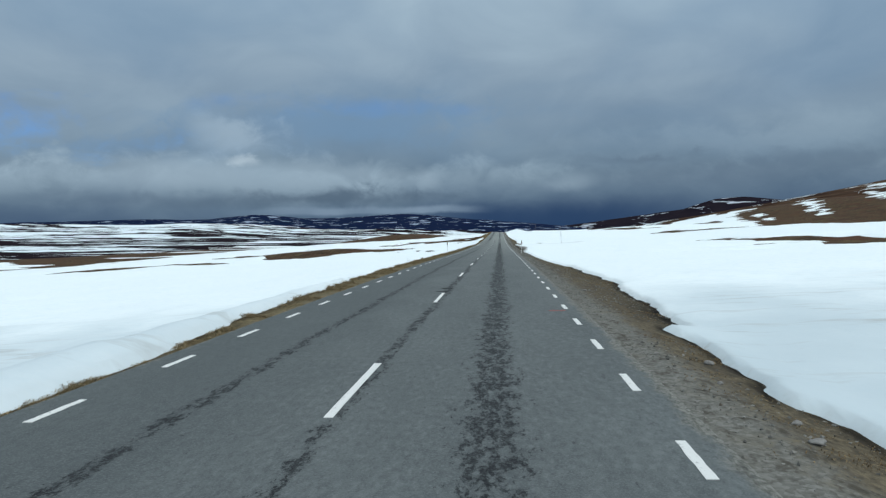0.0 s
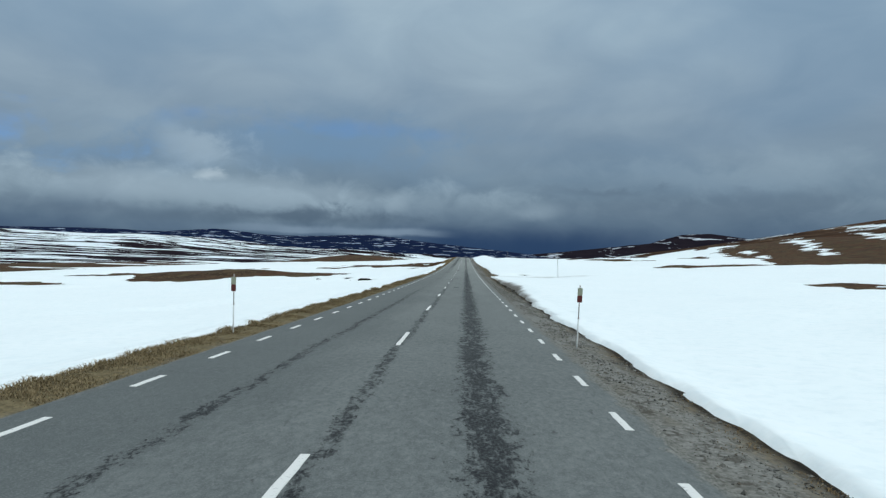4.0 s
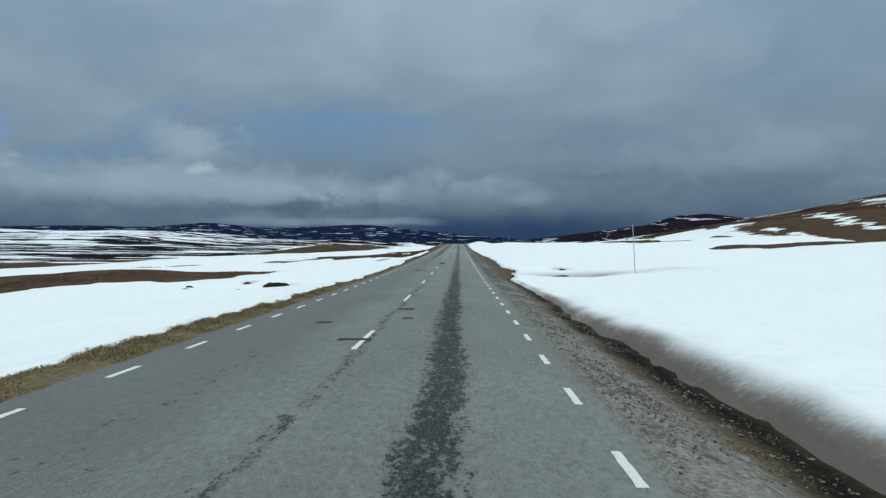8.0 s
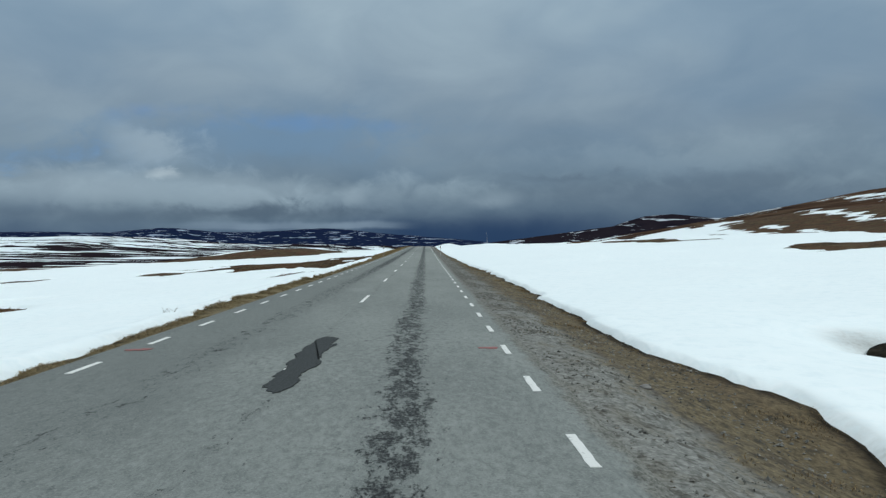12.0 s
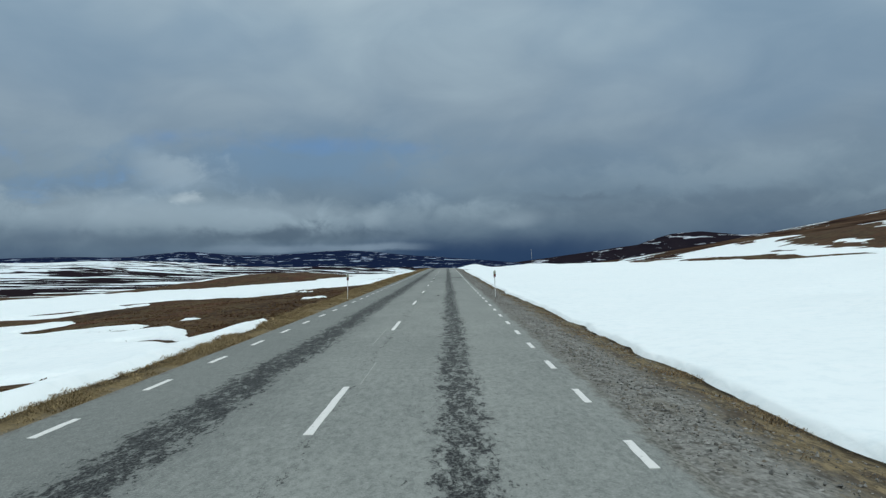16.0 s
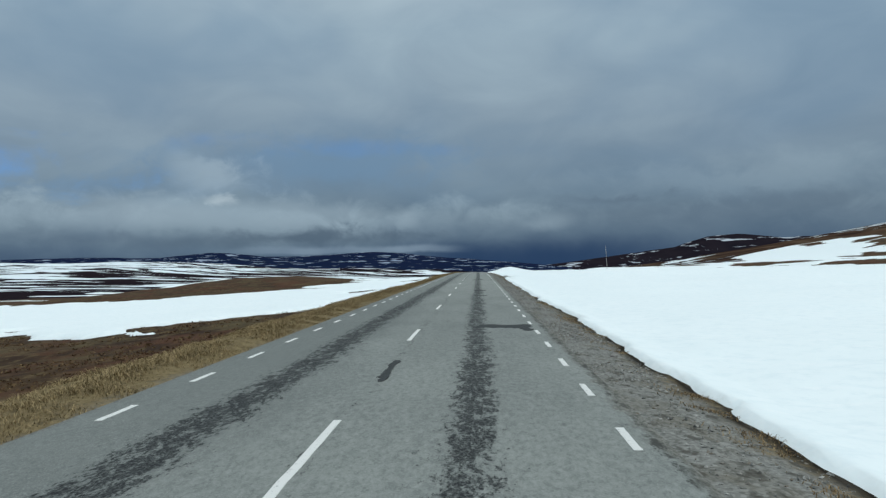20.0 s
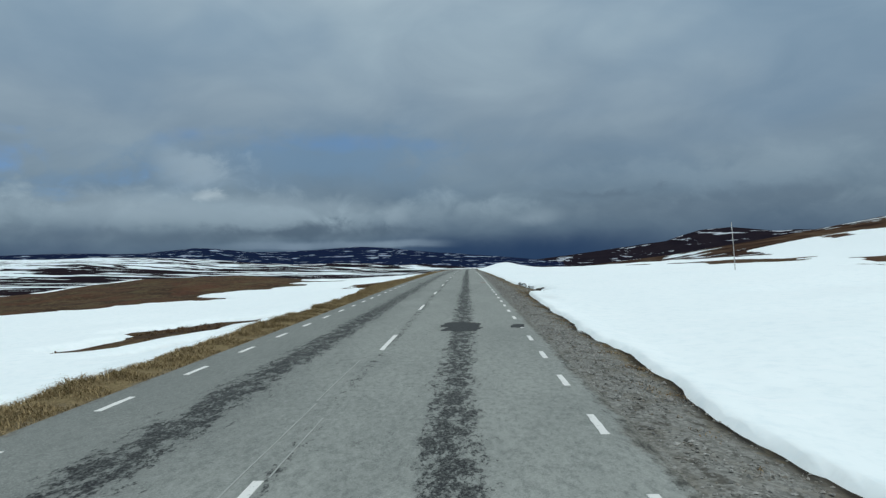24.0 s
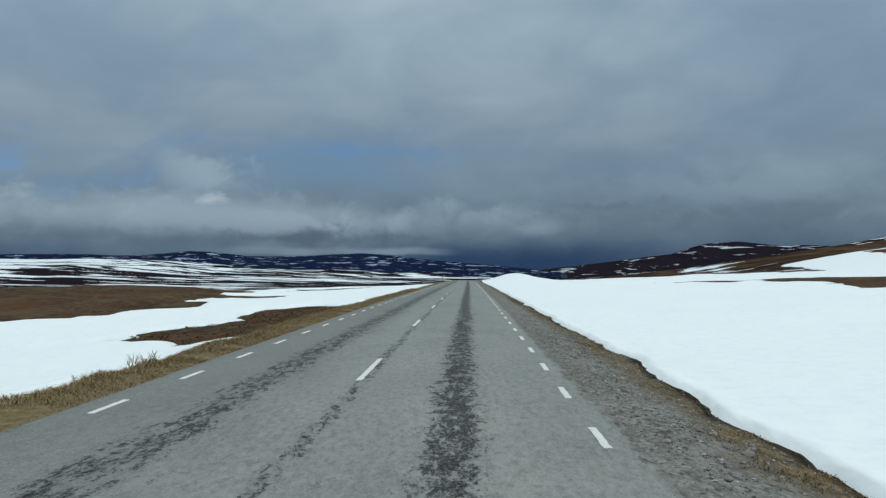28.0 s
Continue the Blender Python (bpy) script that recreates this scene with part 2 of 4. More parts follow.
    dark = n.math("MAXIMUM", dark, track(0.03, 0.13, [(0.0, 0.66), (0.05, 0.84), (0.09, 0.78), (0.19, 0.80), (0.25, 0.66), (0.3, 0.72), (0.36, 0.5), (0.75, 0.5), (0.82, 0.70), (1.0, 0.70)]))
    # scattered losses on either side of the wheel tracks
    dark = n.math("MAXIMUM", dark, track(1.40, 0.62, [(0.0, 0.46), (0.3, 0.42), (1.0, 0.42)]))
    dark = n.math("MAXIMUM", dark, track(-1.30, 0.62, [(0.0, 0.26), (0.45, 0.34), (0.55, 0.44), (1.0, 0.44)]))
    color = n.mix(n.math("MULTIPLY", dark, n.ramp(n.noise(n.times(pos, (1, 0.5, 1)), 40, 3, 0.65), [(0.45, 0.97), (0.66, 0.50)])), base, n.mix(n.ramp(grain, [(0.5, 0.0), (0.7, 1.0)]), (0.011, 0.012, 0.014), (0.050, 0.055, 0.057)))
    crumble = n.math("ADD", n.math("ABSOLUTE", x), n.math("ADD", n.math("MULTIPLY", n.math("SUBTRACT", clump, 0.5), 0.35), n.math("MULTIPLY", n.math("SUBTRACT", n.noise(pos, 1.1, 4, 0.6), 0.5), 0.5)))
    loose = n.mix(n.ramp(chips, [(0.4, 0.0), (0.62, 1.0)]), (0.085, 0.085, 0.073), (0.25, 0.248, 0.222))
    color = n.mix(n.step(crumble, 3.08, 3.26), color, loose)
    seam = track(3.22, 0.11, [(0.0, 0.45), (0.5, 0.45), (0.6, 0.6), (0.68, 0.74), (0.8, 0.6), (1.0, 0.5)])
    color = n.mix(n.math("MULTIPLY", seam, 0.85), color, (0.034, 0.035, 0.032))
    return color, 0.88, n.math("ADD", grain, n.math("MULTIPLY", dark, -0.8))


def snow_look(n, pos):
    """Old wind-packed snow, dirty with grit where its dirt attribute says."""
    soft = n.noise(n.times(pos, (1, 0.5, 1)), 0.3, 4, 0.5)
    cups = n.noise(n.times(pos, (1, 0.9, 1)), 2.6, 3, 0.5)
    grain = n.noise(pos, 9, 4, 0.6)
    crust = n.noise(n.times(pos, (0.6, 1.8, 1)), 1.1, 5, 0.62, 0.5)
    c = n.mix(soft, (0.840, 0.912, 0.922), (0.905, 0.958, 0.958))
    c = n.mix(n.ramp(crust, [(0.54, 0.0), (0.66, 0.45)]), c, (0.93, 0.965, 0.965))
    c = n.mix(n.ramp(n.math("ADD", n.math("MULTIPLY", cups, 0.6), n.math("MULTIPLY", grain, 0.4)), [(0.36, 0.45), (0.52, 0.0)]), c, (0.735, 0.825, 0.85))
    # greyer snow with dull blotches where the slope begins
    place = n.add("ShaderNodeSeparateXYZ", {0: pos})
    grey_part = n.math("MULTIPLY", n.step(n.math("ABSOLUTE", place.outputs[0]), 2.0, 4.5), n.step(n.math("ADD", place.outputs[1], n.math("MULTIPLY", soft, 24.0)), 48, 22))
    c = n.mix(n.math("MULTIPLY", grey_part, 0.85), c, (0.50, 0.575, 0.605))
    c = n.mix(n.math("MULTIPLY", grey_part, n.ramp(n.noise(n.times(pos, (0.5, 1.6, 1)), 0.55, 5, 0.6, 0.6), [(0.56, 0.0), (0.66, 0.55)])), c, (0.36, 0.36, 0.33))
    dirt = n.add("ShaderNodeAttribute")
    dirt.attribute_name = "dirt"
    d = n.math("ADD", dirt.outputs["Fac"], n.math("MULTIPLY", n.math("SUBTRACT", grain, 0.5), n.math("MULTIPLY", dirt.outputs["Fac"], 0.8)))
    c = n.mix(n.step(d, 0.0, 1.05), c, n.mix(grain, (0.095, 0.081, 0.062), (0.21, 0.187, 0.155)))
    return c, 0.7, n.math("ADD", n.math("MULTIPLY", grain, 0.25), n.math("ADD", n.math("MULTIPLY", cups, 0.8), soft))


def heath(n, pos):
    """Gravel shoulder, grassy verge and brown heath, one after the other from the road outwards."""
    p = n.add("ShaderNodeSeparateXYZ", {0: pos})
    x = p.outputs[0]
    big = n.noise(pos, 0.22, 4, 0.6)
    drawn = n.times(pos, (1, 0.5, 1))
    mid = n.noise(drawn, 1.6, 5, 0.65)
    fine = n.noise(drawn, 13, 4, 0.7)
    spot = n.noise(drawn, 5.5, 4, 0.65)
    late = n.step(p.outputs[1], 170, 270)
    stones = n.add("ShaderNodeTexVoronoi", {"Vector": pos, "Scale": 24.0})
    c = n.mix(n.ramp(n.math("ADD", n.math("MULTIPLY", big, 0.5), n.math("MULTIPLY", n.noise(pos, 0.055, 5, 0.65), 0.5)), [(0.40, 0.0), (0.60, 1.0)]), (0.036, 0.022, 0.014), (0.085, 0.053, 0.028))
    c = n.mix(n.ramp(mid, [(0.50, 0.0), (0.68, 0.8)]), c, (0.15, 0.112, 0.058))
    c = n.mix(n.ramp(n.noise(n.times(pos, (1, 0.4, 1)), 0.20, 6, 0.7), [(0.52, 0.0), (0.62, 0.65)]), c, (0.115, 0.093, 0.048))
    c = n.mix(n.ramp(n.noise(n.times(pos, (1, 0.4, 1)), 0.14, 6, 0.7, 0.4), [(0.50, 0.0), (0.60, 0.8)]), c, (0.090, 0.042, 0.024))
    c = n.mix(n.ramp(mid, [(0.30, 0.8), (0.42, 0.0)]), c, (0.032, 0.024, 0.020))
    c = n.mix(n.ramp(fine, [(0.34, 0.55), (0.52, 0.0)]), c, (0.030, 0.020, 0.014))
    away = n.math("ADD", n.math("ABSOLUTE", x), n.math("ADD", n.math("MULTIPLY", n.math("SUBTRACT", mid, 0.5), 0.9), n.math("MULTIPLY", n.math("SUBTRACT", fine, 0.5), 0.5)))
    straw = n.step(x, 0.5, -0.5)
    turf = n.mix(n.ramp(fine, [(0.35, 0.0), (0.65, 1.0)]), n.mix(straw, (0.066, 0.057, 0.043), n.mix(late, (0.095, 0.077, 0.043), (0.122, 0.093, 0.047))), n.mix(straw, (0.195, 0.162, 0.106), n.mix(late, (0.21, 0.172, 0.098), (0.24, 0.187, 0.100))))
    turf = n.mix(n.math("MULTIPLY", n.ramp(mid, [(0.35, 0.7), (0.5, 0.0)]), n.math("SUBTRACT", 1.0, n.math("MULTIPLY", straw, 0.6))), turf, (0.060, 0.046, 0.036))
    c = n.mix(n.step(n.math("SUBTRACT", away, n.math("MULTIPLY", straw, n.math("ADD", 1.0, n.math("MULTIPLY", late, 1.1)))), 6.2, 4.9), c, turf)
    grit = n.mix(stones.outputs["Color"], (0.125, 0.127, 0.116), (0.300, 0.300, 0.278))
    grit = n.mix(n.ramp(mid, [(0.50, 0.0), (0.66, 0.45)]), grit, (0.125, 0.108, 0.074))
    grit = n.mix(n.ramp(fine, [(0.36, 0.5), (0.5, 0.0)]), grit, (0.070, 0.070, 0.062))
    right = n.step(x, -0.5, 0.5)
    mossy = n.step(n.math("ADD", p.outputs[1], n.math("MULTIPLY", n.math("SUBTRACT", big, 0.5), 60.0)), 95, 50)
    rim = n.math("ADD", n.math("MULTIPLY", right, n.math("SUBTRACT", 1.27, n.math("MULTIPLY", mossy, 0.45))), 3.10)
    c = n.mix(n.step(n.math("SUBTRACT", away, rim), 0.35, -0.30), c, grit)
    # tufts of brown moss and grass in the gravel
    right = n.math("MULTIPLY", right, n.step(away, 8.5, 7.0))
    tuft = n.math("MULTIPLY", right, n.step(n.math("ADD", n.math("MULTIPLY", spot, 0.65), n.math("ADD", n.math("MULTIPLY", mid, 0.35), n.math("MULTIPLY", n.math("SUBTRACT", away, 4.6), 0.20))), 0.50, 0.60))
    c = n.mix(n.math("MULTIPLY", tuft, 0.75), c, n.mix(n.ramp(fine, [(0.35, 0.0), (0.65, 1.0)]), n.mix(late, (0.060, 0.051, 0.036), (0.085, 0.068, 0.040)), n.mix(late, (0.165, 0.135, 0.085), (0.26, 0.205, 0.115))))
    c = n.mix(n.math("MULTIPLY", right, n.ramp(spot, [(0.36, 0.7), (0.46, 0.0)])), c, (0.050, 0.045, 0.036))
    c = n.mix(n.math("MULTIPLY", n.math("MULTIPLY", mossy, right), n.ramp(mid, [(0.3, 0.55), (0.65, 0.15)])), c, (0.062, 0.052, 0.036))
    # near-black: painted shade under the snow's lip and in the hollow, plus wet mud
    shade_and_mud = n.add("ShaderNodeAttribute")
    shade_and_mud.attribute_name = "shade_and_mud"
    c = n.mix(n.math("MULTIPLY", shade_and_mud.outputs["Fac"], n.ramp(spot, [(0.3, 0.75), (0.5, 1.0)])), c, (0.008, 0.0065, 0.005))
    return c, 0.96, n.math("ADD", n.math("ADD", mid, n.math("MULTIPLY", fine, 0.5)), n.math("MULTIPLY", stones.outputs["Distance"], -0.4))


def far_tundra(n, pos):
    """Brown heath with drifts of old snow lying in its hollows, more of them on the plain than on the hillside."""
    p = n.add("ShaderNodeSeparateXYZ", {0: pos})
    turned = n.add("ShaderNodeVectorRotate", {"Vector": pos, "Angle": radians(12.5)})
    turned.rotation_type = "Z_AXIS"
    slant = turned.outputs[0]
    a = n.mix(n.step(p.outputs[0], 40, 140), n.noise(n.times(pos, (0.0042, 0.0075, 0.012)), 1.0, 4, 0.55, 0.7), n.noise(n.times(slant, (0.0085, 0.0016, 0.004)), 1.0, 3, 0.5, 0.5))
    b = n.noise(n.times(pos, (0.011, 0.030, 0.05)), 1.0, 5, 0.64, 0.4)
    v = n.math("ADD", n.math("MULTIPLY", a, 0.6), n.math("MULTIPLY", b, 0.42))
    v = n.math("SUBTRACT", v, n.math("MULTIPLY", n.step(p.outputs[0], 20, 160), 0.012))
    v = n.math("SUBTRACT", v, n.math("MULTIPLY", n.step(p.outputs[1], 2600, 3600), 0.03))
    v = n.math("SUBTRACT", v, n.math("SUBTRACT", n.math("MULTIPLY", n.step(p.outputs[0], -1050, -350), 0.062), 0.044))
    drift = n.ramp(v, [(0.528, 0.0), (0.535, 1.0)])
    # blue-purple distance haze is mixed into the heath's brown
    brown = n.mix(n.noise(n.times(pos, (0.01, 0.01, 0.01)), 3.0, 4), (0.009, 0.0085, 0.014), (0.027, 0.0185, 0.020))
    # drier, browner heath on the hillside right of the road
    dry = n.mix(n.ramp(n.noise(n.times(pos, (0.006, 0.012, 0.03)), 1.0, 5, 0.62), [(0.38, 0.0), (0.62, 1.0)]), (0.024, 0.016, 0.014), (0.085, 0.052, 0.034))
    dry = n.mix(n.ramp(n.noise(n.times(slant, (0.02, 0.003, 0.02)), 1.0, 4, 0.6), [(0.52, 0.0), (0.66, 0.6)]), dry, (0.135, 0.098, 0.062))
    brown = n.mix(n.math("MULTIPLY", n.step(p.outputs[0], 40, 260), n.step(p.outputs[1], 3300, 1700)), brown, dry)
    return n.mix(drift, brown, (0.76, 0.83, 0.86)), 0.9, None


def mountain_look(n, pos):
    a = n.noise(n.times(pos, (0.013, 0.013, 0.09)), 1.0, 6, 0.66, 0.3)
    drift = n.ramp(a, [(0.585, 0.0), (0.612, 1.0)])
    # navy of the distance haze painted into the rock and its dulled snow
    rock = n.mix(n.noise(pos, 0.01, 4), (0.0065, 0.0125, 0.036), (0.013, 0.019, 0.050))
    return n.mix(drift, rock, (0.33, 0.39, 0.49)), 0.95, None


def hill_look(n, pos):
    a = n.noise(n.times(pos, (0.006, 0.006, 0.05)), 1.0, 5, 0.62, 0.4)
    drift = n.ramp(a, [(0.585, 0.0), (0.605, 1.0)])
    # a dull purple haze tint is part of these rock and snow colours
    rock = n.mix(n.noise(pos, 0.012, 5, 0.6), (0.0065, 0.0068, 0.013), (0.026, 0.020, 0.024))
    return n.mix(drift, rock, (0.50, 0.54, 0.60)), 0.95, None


def paint(n, pos):
    wear = n.noise(pos, 22, 4, 0.7)
    return n.mix(n.ramp(wear, [(0.3, 1.0), (0.42, 0.0)]), (0.72, 0.72, 0.69), (0.30, 0.30, 0.29)), 0.7, None


ASPHALT = material("worn_asphalt", asphalt, (0.35, 0.012), 0.15)
SNOW = material("old_snow", snow_look, (0.4, 0.07))
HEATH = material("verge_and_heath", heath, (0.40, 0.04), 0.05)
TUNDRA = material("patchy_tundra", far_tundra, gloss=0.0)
MOUNTAIN = material("hazy_mountain", mountain_look, gloss=0.0)
HILL = material("hazy_hill", hill_look, gloss=0.0)
PAINT = material("road_paint", paint)

# ---- terrain ----
LINE_R, LINE_L = 2.912, -2.760
# slope of the road in degrees along its way
SLOPES = [(-60, 0.759), (60, -0.605), (150, -0.247), (200, 0.256), (250, 0.370), (330, 0.573), (420, 0.463), (500, -0.002), (620, -0.100), (800, -0.550), (1000, -0.200), (1150, -0.050), (1400, 0.000), (5000, 0.000)]
_ys = np.arange(-60, 5001, 1.0)
_sl = np.interp(_ys, [s[0] for s in SLOPES], [s[1] for s in SLOPES])
_zs = np.concatenate([[0.0], np.cumsum((_sl[1:] + _sl[:-1]) / 2 * math.pi / 180)])
_zs -= np.interp(0.0, _ys, _zs)


def road_z(y):
    return np.interp(y, _ys, _zs)


def bend(y):
    """Sideways drift of the road far ahead."""
    return 0.00006 * np.clip(np.asarray(y, float) - 620, 0, None) ** 2


def lattice(ix, iy, seed):
    h = (ix.astype(np.int64) * 374761393 + iy.astype(np.int64) * 668265263 + seed * 982451653) & 0x7FFFFFFF
    h = ((h ^ (h >> 13)) * 1274126177) & 0x7FFFFFFF
    return ((h ^ (h >> 16)) & 0xFFFF) / 65535.0


def value_noise(x, y, seed=0):
    ix, iy = np.floor(x), np.floor(y)
    fx, fy = x - ix, y - iy
    fx, fy = fx * fx * (3 - 2 * fx), fy * fy * (3 - 2 * fy)
    a, b = lattice(ix, iy, seed), lattice(ix + 1, iy, seed)
    c, d = lattice(ix, iy + 1, seed), lattice(ix + 1, iy + 1, seed)
    return (a + (b - a) * fx) * (1 - fy) + (c + (d - c) * fx) * fy - 0.5


def fbm(x, y, scale, octaves=4, seed=0):
    """Smooth noise of about -0.5 to 0.5, with features of that many metres."""
    x, y = np.broadcast_arrays(np.asarray(x, float) / scale, np.asarray(y, float) / scale)
    v, amp, tot = 0, 1.0, 0.0
    for o in range(octaves):
        v = v + amp * value_noise(x * 2 ** o + 17.3 * o, y * 2 ** o - 9.1 * o, seed + o)
        tot += amp
        amp *= 0.5
    return v / tot * 1.6


def ease(v, lo, hi):
    t = np.clip((np.asarray(v, float) - lo) / (hi - lo), 0, 1)
    return t * t * (3 - 2 * t)


def mound(s, y, s0, y0, rs, ry):
    return np.exp(-((s - s0) / rs) ** 2 - ((y - y0) / ry) ** 2)


# hollows melted round boulders: x, y, radius of the boulder
PITS = [(9.8, 193.8, 1.15), (11.7, 206.0, 0.62), (12.8, 193.6, 1.0), (-16.0, 204.5, 0.95), (-19.5, 207.0, 0.5), (-28, 204.5, 0.7)]


def ground_z(x, y):
    """The bare ground: embankment and plain left of the road, a ditch, a gentle rise and the hillside on its right."""
    y = np.asarray(y, float)
    s = np.asarray(x, float) - bend(y)
    zr = road_z(y)
    right = np.interp(s, [0, 3.3, 3.7, 4.6, 5.6, 7, 12, 18, 52, 80, 150], [-0.08, -0.08, -0.09, -0.26, -0.46, -0.48, -0.40, -0.25, 0.8, 2.6, 6.5])
    left = np.interp(-s, [0, 3.1, 3.4, 4.0, 5.0, 7, 9, 15, 20, 30, 60, 120, 260], [-0.08, -0.08, -0.05, -0.05, -0.42, -1.15, -1.5, -1.9, -2.3, -2.9, -4.3, -6.3, -9.0])
    near = zr + np.where(s > 0, right, left)
    # a swell in the snow slope, the hollows of a stream that passes under the road, a drift by the crest
    swell = np.interp(y, [230, 310, 350, 450, 500, 560, 700], [0, -1.2, -1.3, -0.4, -0.5, -0.9, -1.2])
    near = near + swell * ease(s, 14, 55) - 1.6 * ease(y, 230, 310) * ease(s, 60, 140)
    near = near - 0.75 * mound(s, y, 10.8, 195.3, 4.6, 4.0) - 0.4 * mound(s, y, 17, 194.5, 8, 2.6) - 0.5 * mound(s, y, 11.7, 205.5, 3.0, 3.0) - 0.5 * mound(s, y, -14, 203, 7, 5)
    near = near + 0.6 * mound(s, y, 22, 437, 9, 24)
    near = near + 0.3 * mound(s, y, -11, 270, 3.5, 4.0)
    near = near + 4.0 * mound(s, y, -72, 572, 32, 60)
    near = near + 2.3 * mound(s, y, 15, 684, 7, 26) - 0.16 * mound(s, y, 6.1, 426.4, 0.5, 2.4)
    near = near - 0.18 * mound(s, y, 4.7, 136, 0.8, 26)
    near = near + 0.03 * np.exp(-((s + 3.9) / 0.35) ** 2) * (1 - 0.9 * ease(y, 150, 165) * ease(y, 218, 205))
    near = near - 0.5 * mound(s, y, -15, 192, 7, 13) - 0.72 * mound(s, y, 11.5, 185, 5.5, 7) - 0.35 * mound(s, y, 11.2, 202, 3, 2.2)
    near = near + 0.32 * np.exp(-((s + 5.5) / 1.1) ** 2) * ease(y, 292, 312) * ease(y, 390, 374) + 0.36 * np.exp(-((s + 5.7) / 1.2) ** 2) * ease(y, 426, 434) * ease(y, 454, 447)
    near = near + fbm(s, y, 0.8, 3, 13) * 0.07 * ease(np.abs(s), 3.5, 4.0) * ease(-np.abs(s), -8.0, -6.5) + 1.5 * mound(s, y, -50, 238, 18, 13)
    for s0, y0, r0 in PITS:
        near = near - 0.30 * mound(s, y, s0, y0, r0 * 1.8, r0 * 1.6)
    near = near + fbm(s, y, 9, 4, 3) * 0.5 * ease(np.abs(s), 6, 18) + fbm(s, y, 45, 3, 8) * 1.1 * ease(np.abs(s), 16, 60)
    # far away the land no longer follows the road
    r = np.hypot(s, y)
    plain = -13.0 + fbm(s, y, 380, 4, 21) * 4.0
    bearing = np.degrees(np.arctan2(s, np.maximum(y, 1.0)))
    swells = ease(r, 800, 3300) * (np.interp(bearing, [-90, -40, -24, -17, -8, -2, 0], [60, 56, 50, 24, 10, 4, 0]) + np.interp(bearing, [-6, 0], [26, 0]) * fbm(s, y, 420, 4, 25))
    slope = np.interp(s, [0, 120, 200, 320, 600, 900, 5000], [0, 14, 24, 42, 89, 104, 96])
    slope = slope * (1 + 0.26 * fbm(s, y, 520, 4, 33)) * (0.5 + 0.5 * ease(y, 0, 500)) * np.interp(y, [1000, 1320, 1630, 2000, 2600], [1.02, 0.99, 0.77, 0.66, 0.58])
    far = plain + swells + slope
    w = np.maximum(ease(np.abs(s), 80, 260), ease(y, 950, 1500))
    return near * (1 - w) + far * w


def edges(*runs):
    """Grid lines from runs of (start, end, first step, last step)."""
    out = []
    for a, b, s0, s1 in runs:
        p = a
        while p < b - 1e-6:
            out.append(p)
            p += s0 + (s1 - s0) * (p - a) / (b - a)
    return out + [runs[-1][1]]


def sheet(name, xs, ys, z, materials, pick=None, keep=None, extra=None):
    """A grid mesh over xs and ys."""
    nx, ny = len(xs), len(ys)
    X, Y = np.meshgrid(xs, ys)
    co = np.stack([X + bend(Y), Y, z], -1).reshape(-1, 3)
    i = (np.arange(ny - 1)[:, None] * nx + np.arange(nx - 1)[None, :])
    quads = np.stack([i, i + 1, i + nx + 1, i + nx], -1).reshape(-1, 4)
    if keep is not None:
        quads = quads[keep.reshape(-1)[quads].any(1)]
        used = np.unique(quads)
        remap = np.zeros(len(co), int)
        remap[used] = np.arange(len(used))
        co, quads = co[used], remap[quads]
        if extra is not None:
            extra = (extra[0], extra[1].reshape(-1)[used])
    me = bpy.data.meshes.new(name)
    me.vertices.add(len(co))
    me.vertices.foreach_set("co", co.ravel().astype(np.float32))
    me.loops.add(len(quads) * 4)
    me.loops.foreach_set("vertex_index", quads.ravel().astype(np.int32))
    me.polygons.add(len(quads))
    me.polygons.foreach_set("loop_start", np.arange(0, len(quads) * 4, 4, dtype=np.int32))
    me.polygons.foreach_set("use_smooth", np.ones(len(quads), bool))
    for m in materials:
        me.materials.append(m)
    if pick is not None:
        me.polygons.foreach_set("material_index", pick(co[quads].mean(1)).astype(np.int32))
    if extra is not None:
        me.attributes.new(extra[0], "FLOAT", "POINT").data.foreach_set("value", np.clip(extra[1], 0, 1).reshape(-1).astype(np.float32))
    me.update()
    me.validate()
    return new(name, me)


side = edges((3.0, 9.0, 0.22, 0.25), (9.0, 40.0, 0.25, 1.6), (40.0, 330.0, 1.6, 9.0))
side_r = edges((3.0, 4.2, 0.2, 0.2), (4.2, 6.6, 0.11, 0.11), (6.6, 9.0, 0.2, 0.25), (9.0, 40.0, 0.25, 1.6), (40.0, 330.0, 1.6, 9.0))
wide = side + edges((330.0, 900.0, 12.0, 40.0), (900.0, 4900.0, 70.0, 300.0))[1:]
wide_r = side_r + wide[len(side):]
XS = np.array([-v for v in wide[::-1]] + [-1.5, 0.0, 1.5] + wide_r)
YS = np.array(edges((-12.0, 470.0, 0.56, 0.56), (470.0, 600.0, 0.7, 0.7), (600.0, 1000.0, 0.6, 8.0), (1000.0, 4950.0, 10.0, 120.0)))
GX, GY = np.meshgrid(XS, YS)


def pick_ground(c):
    s = c[:, 0] - bend(c[:, 1])
    return (np.abs(s) > 300) | (c[:, 1] > 850)



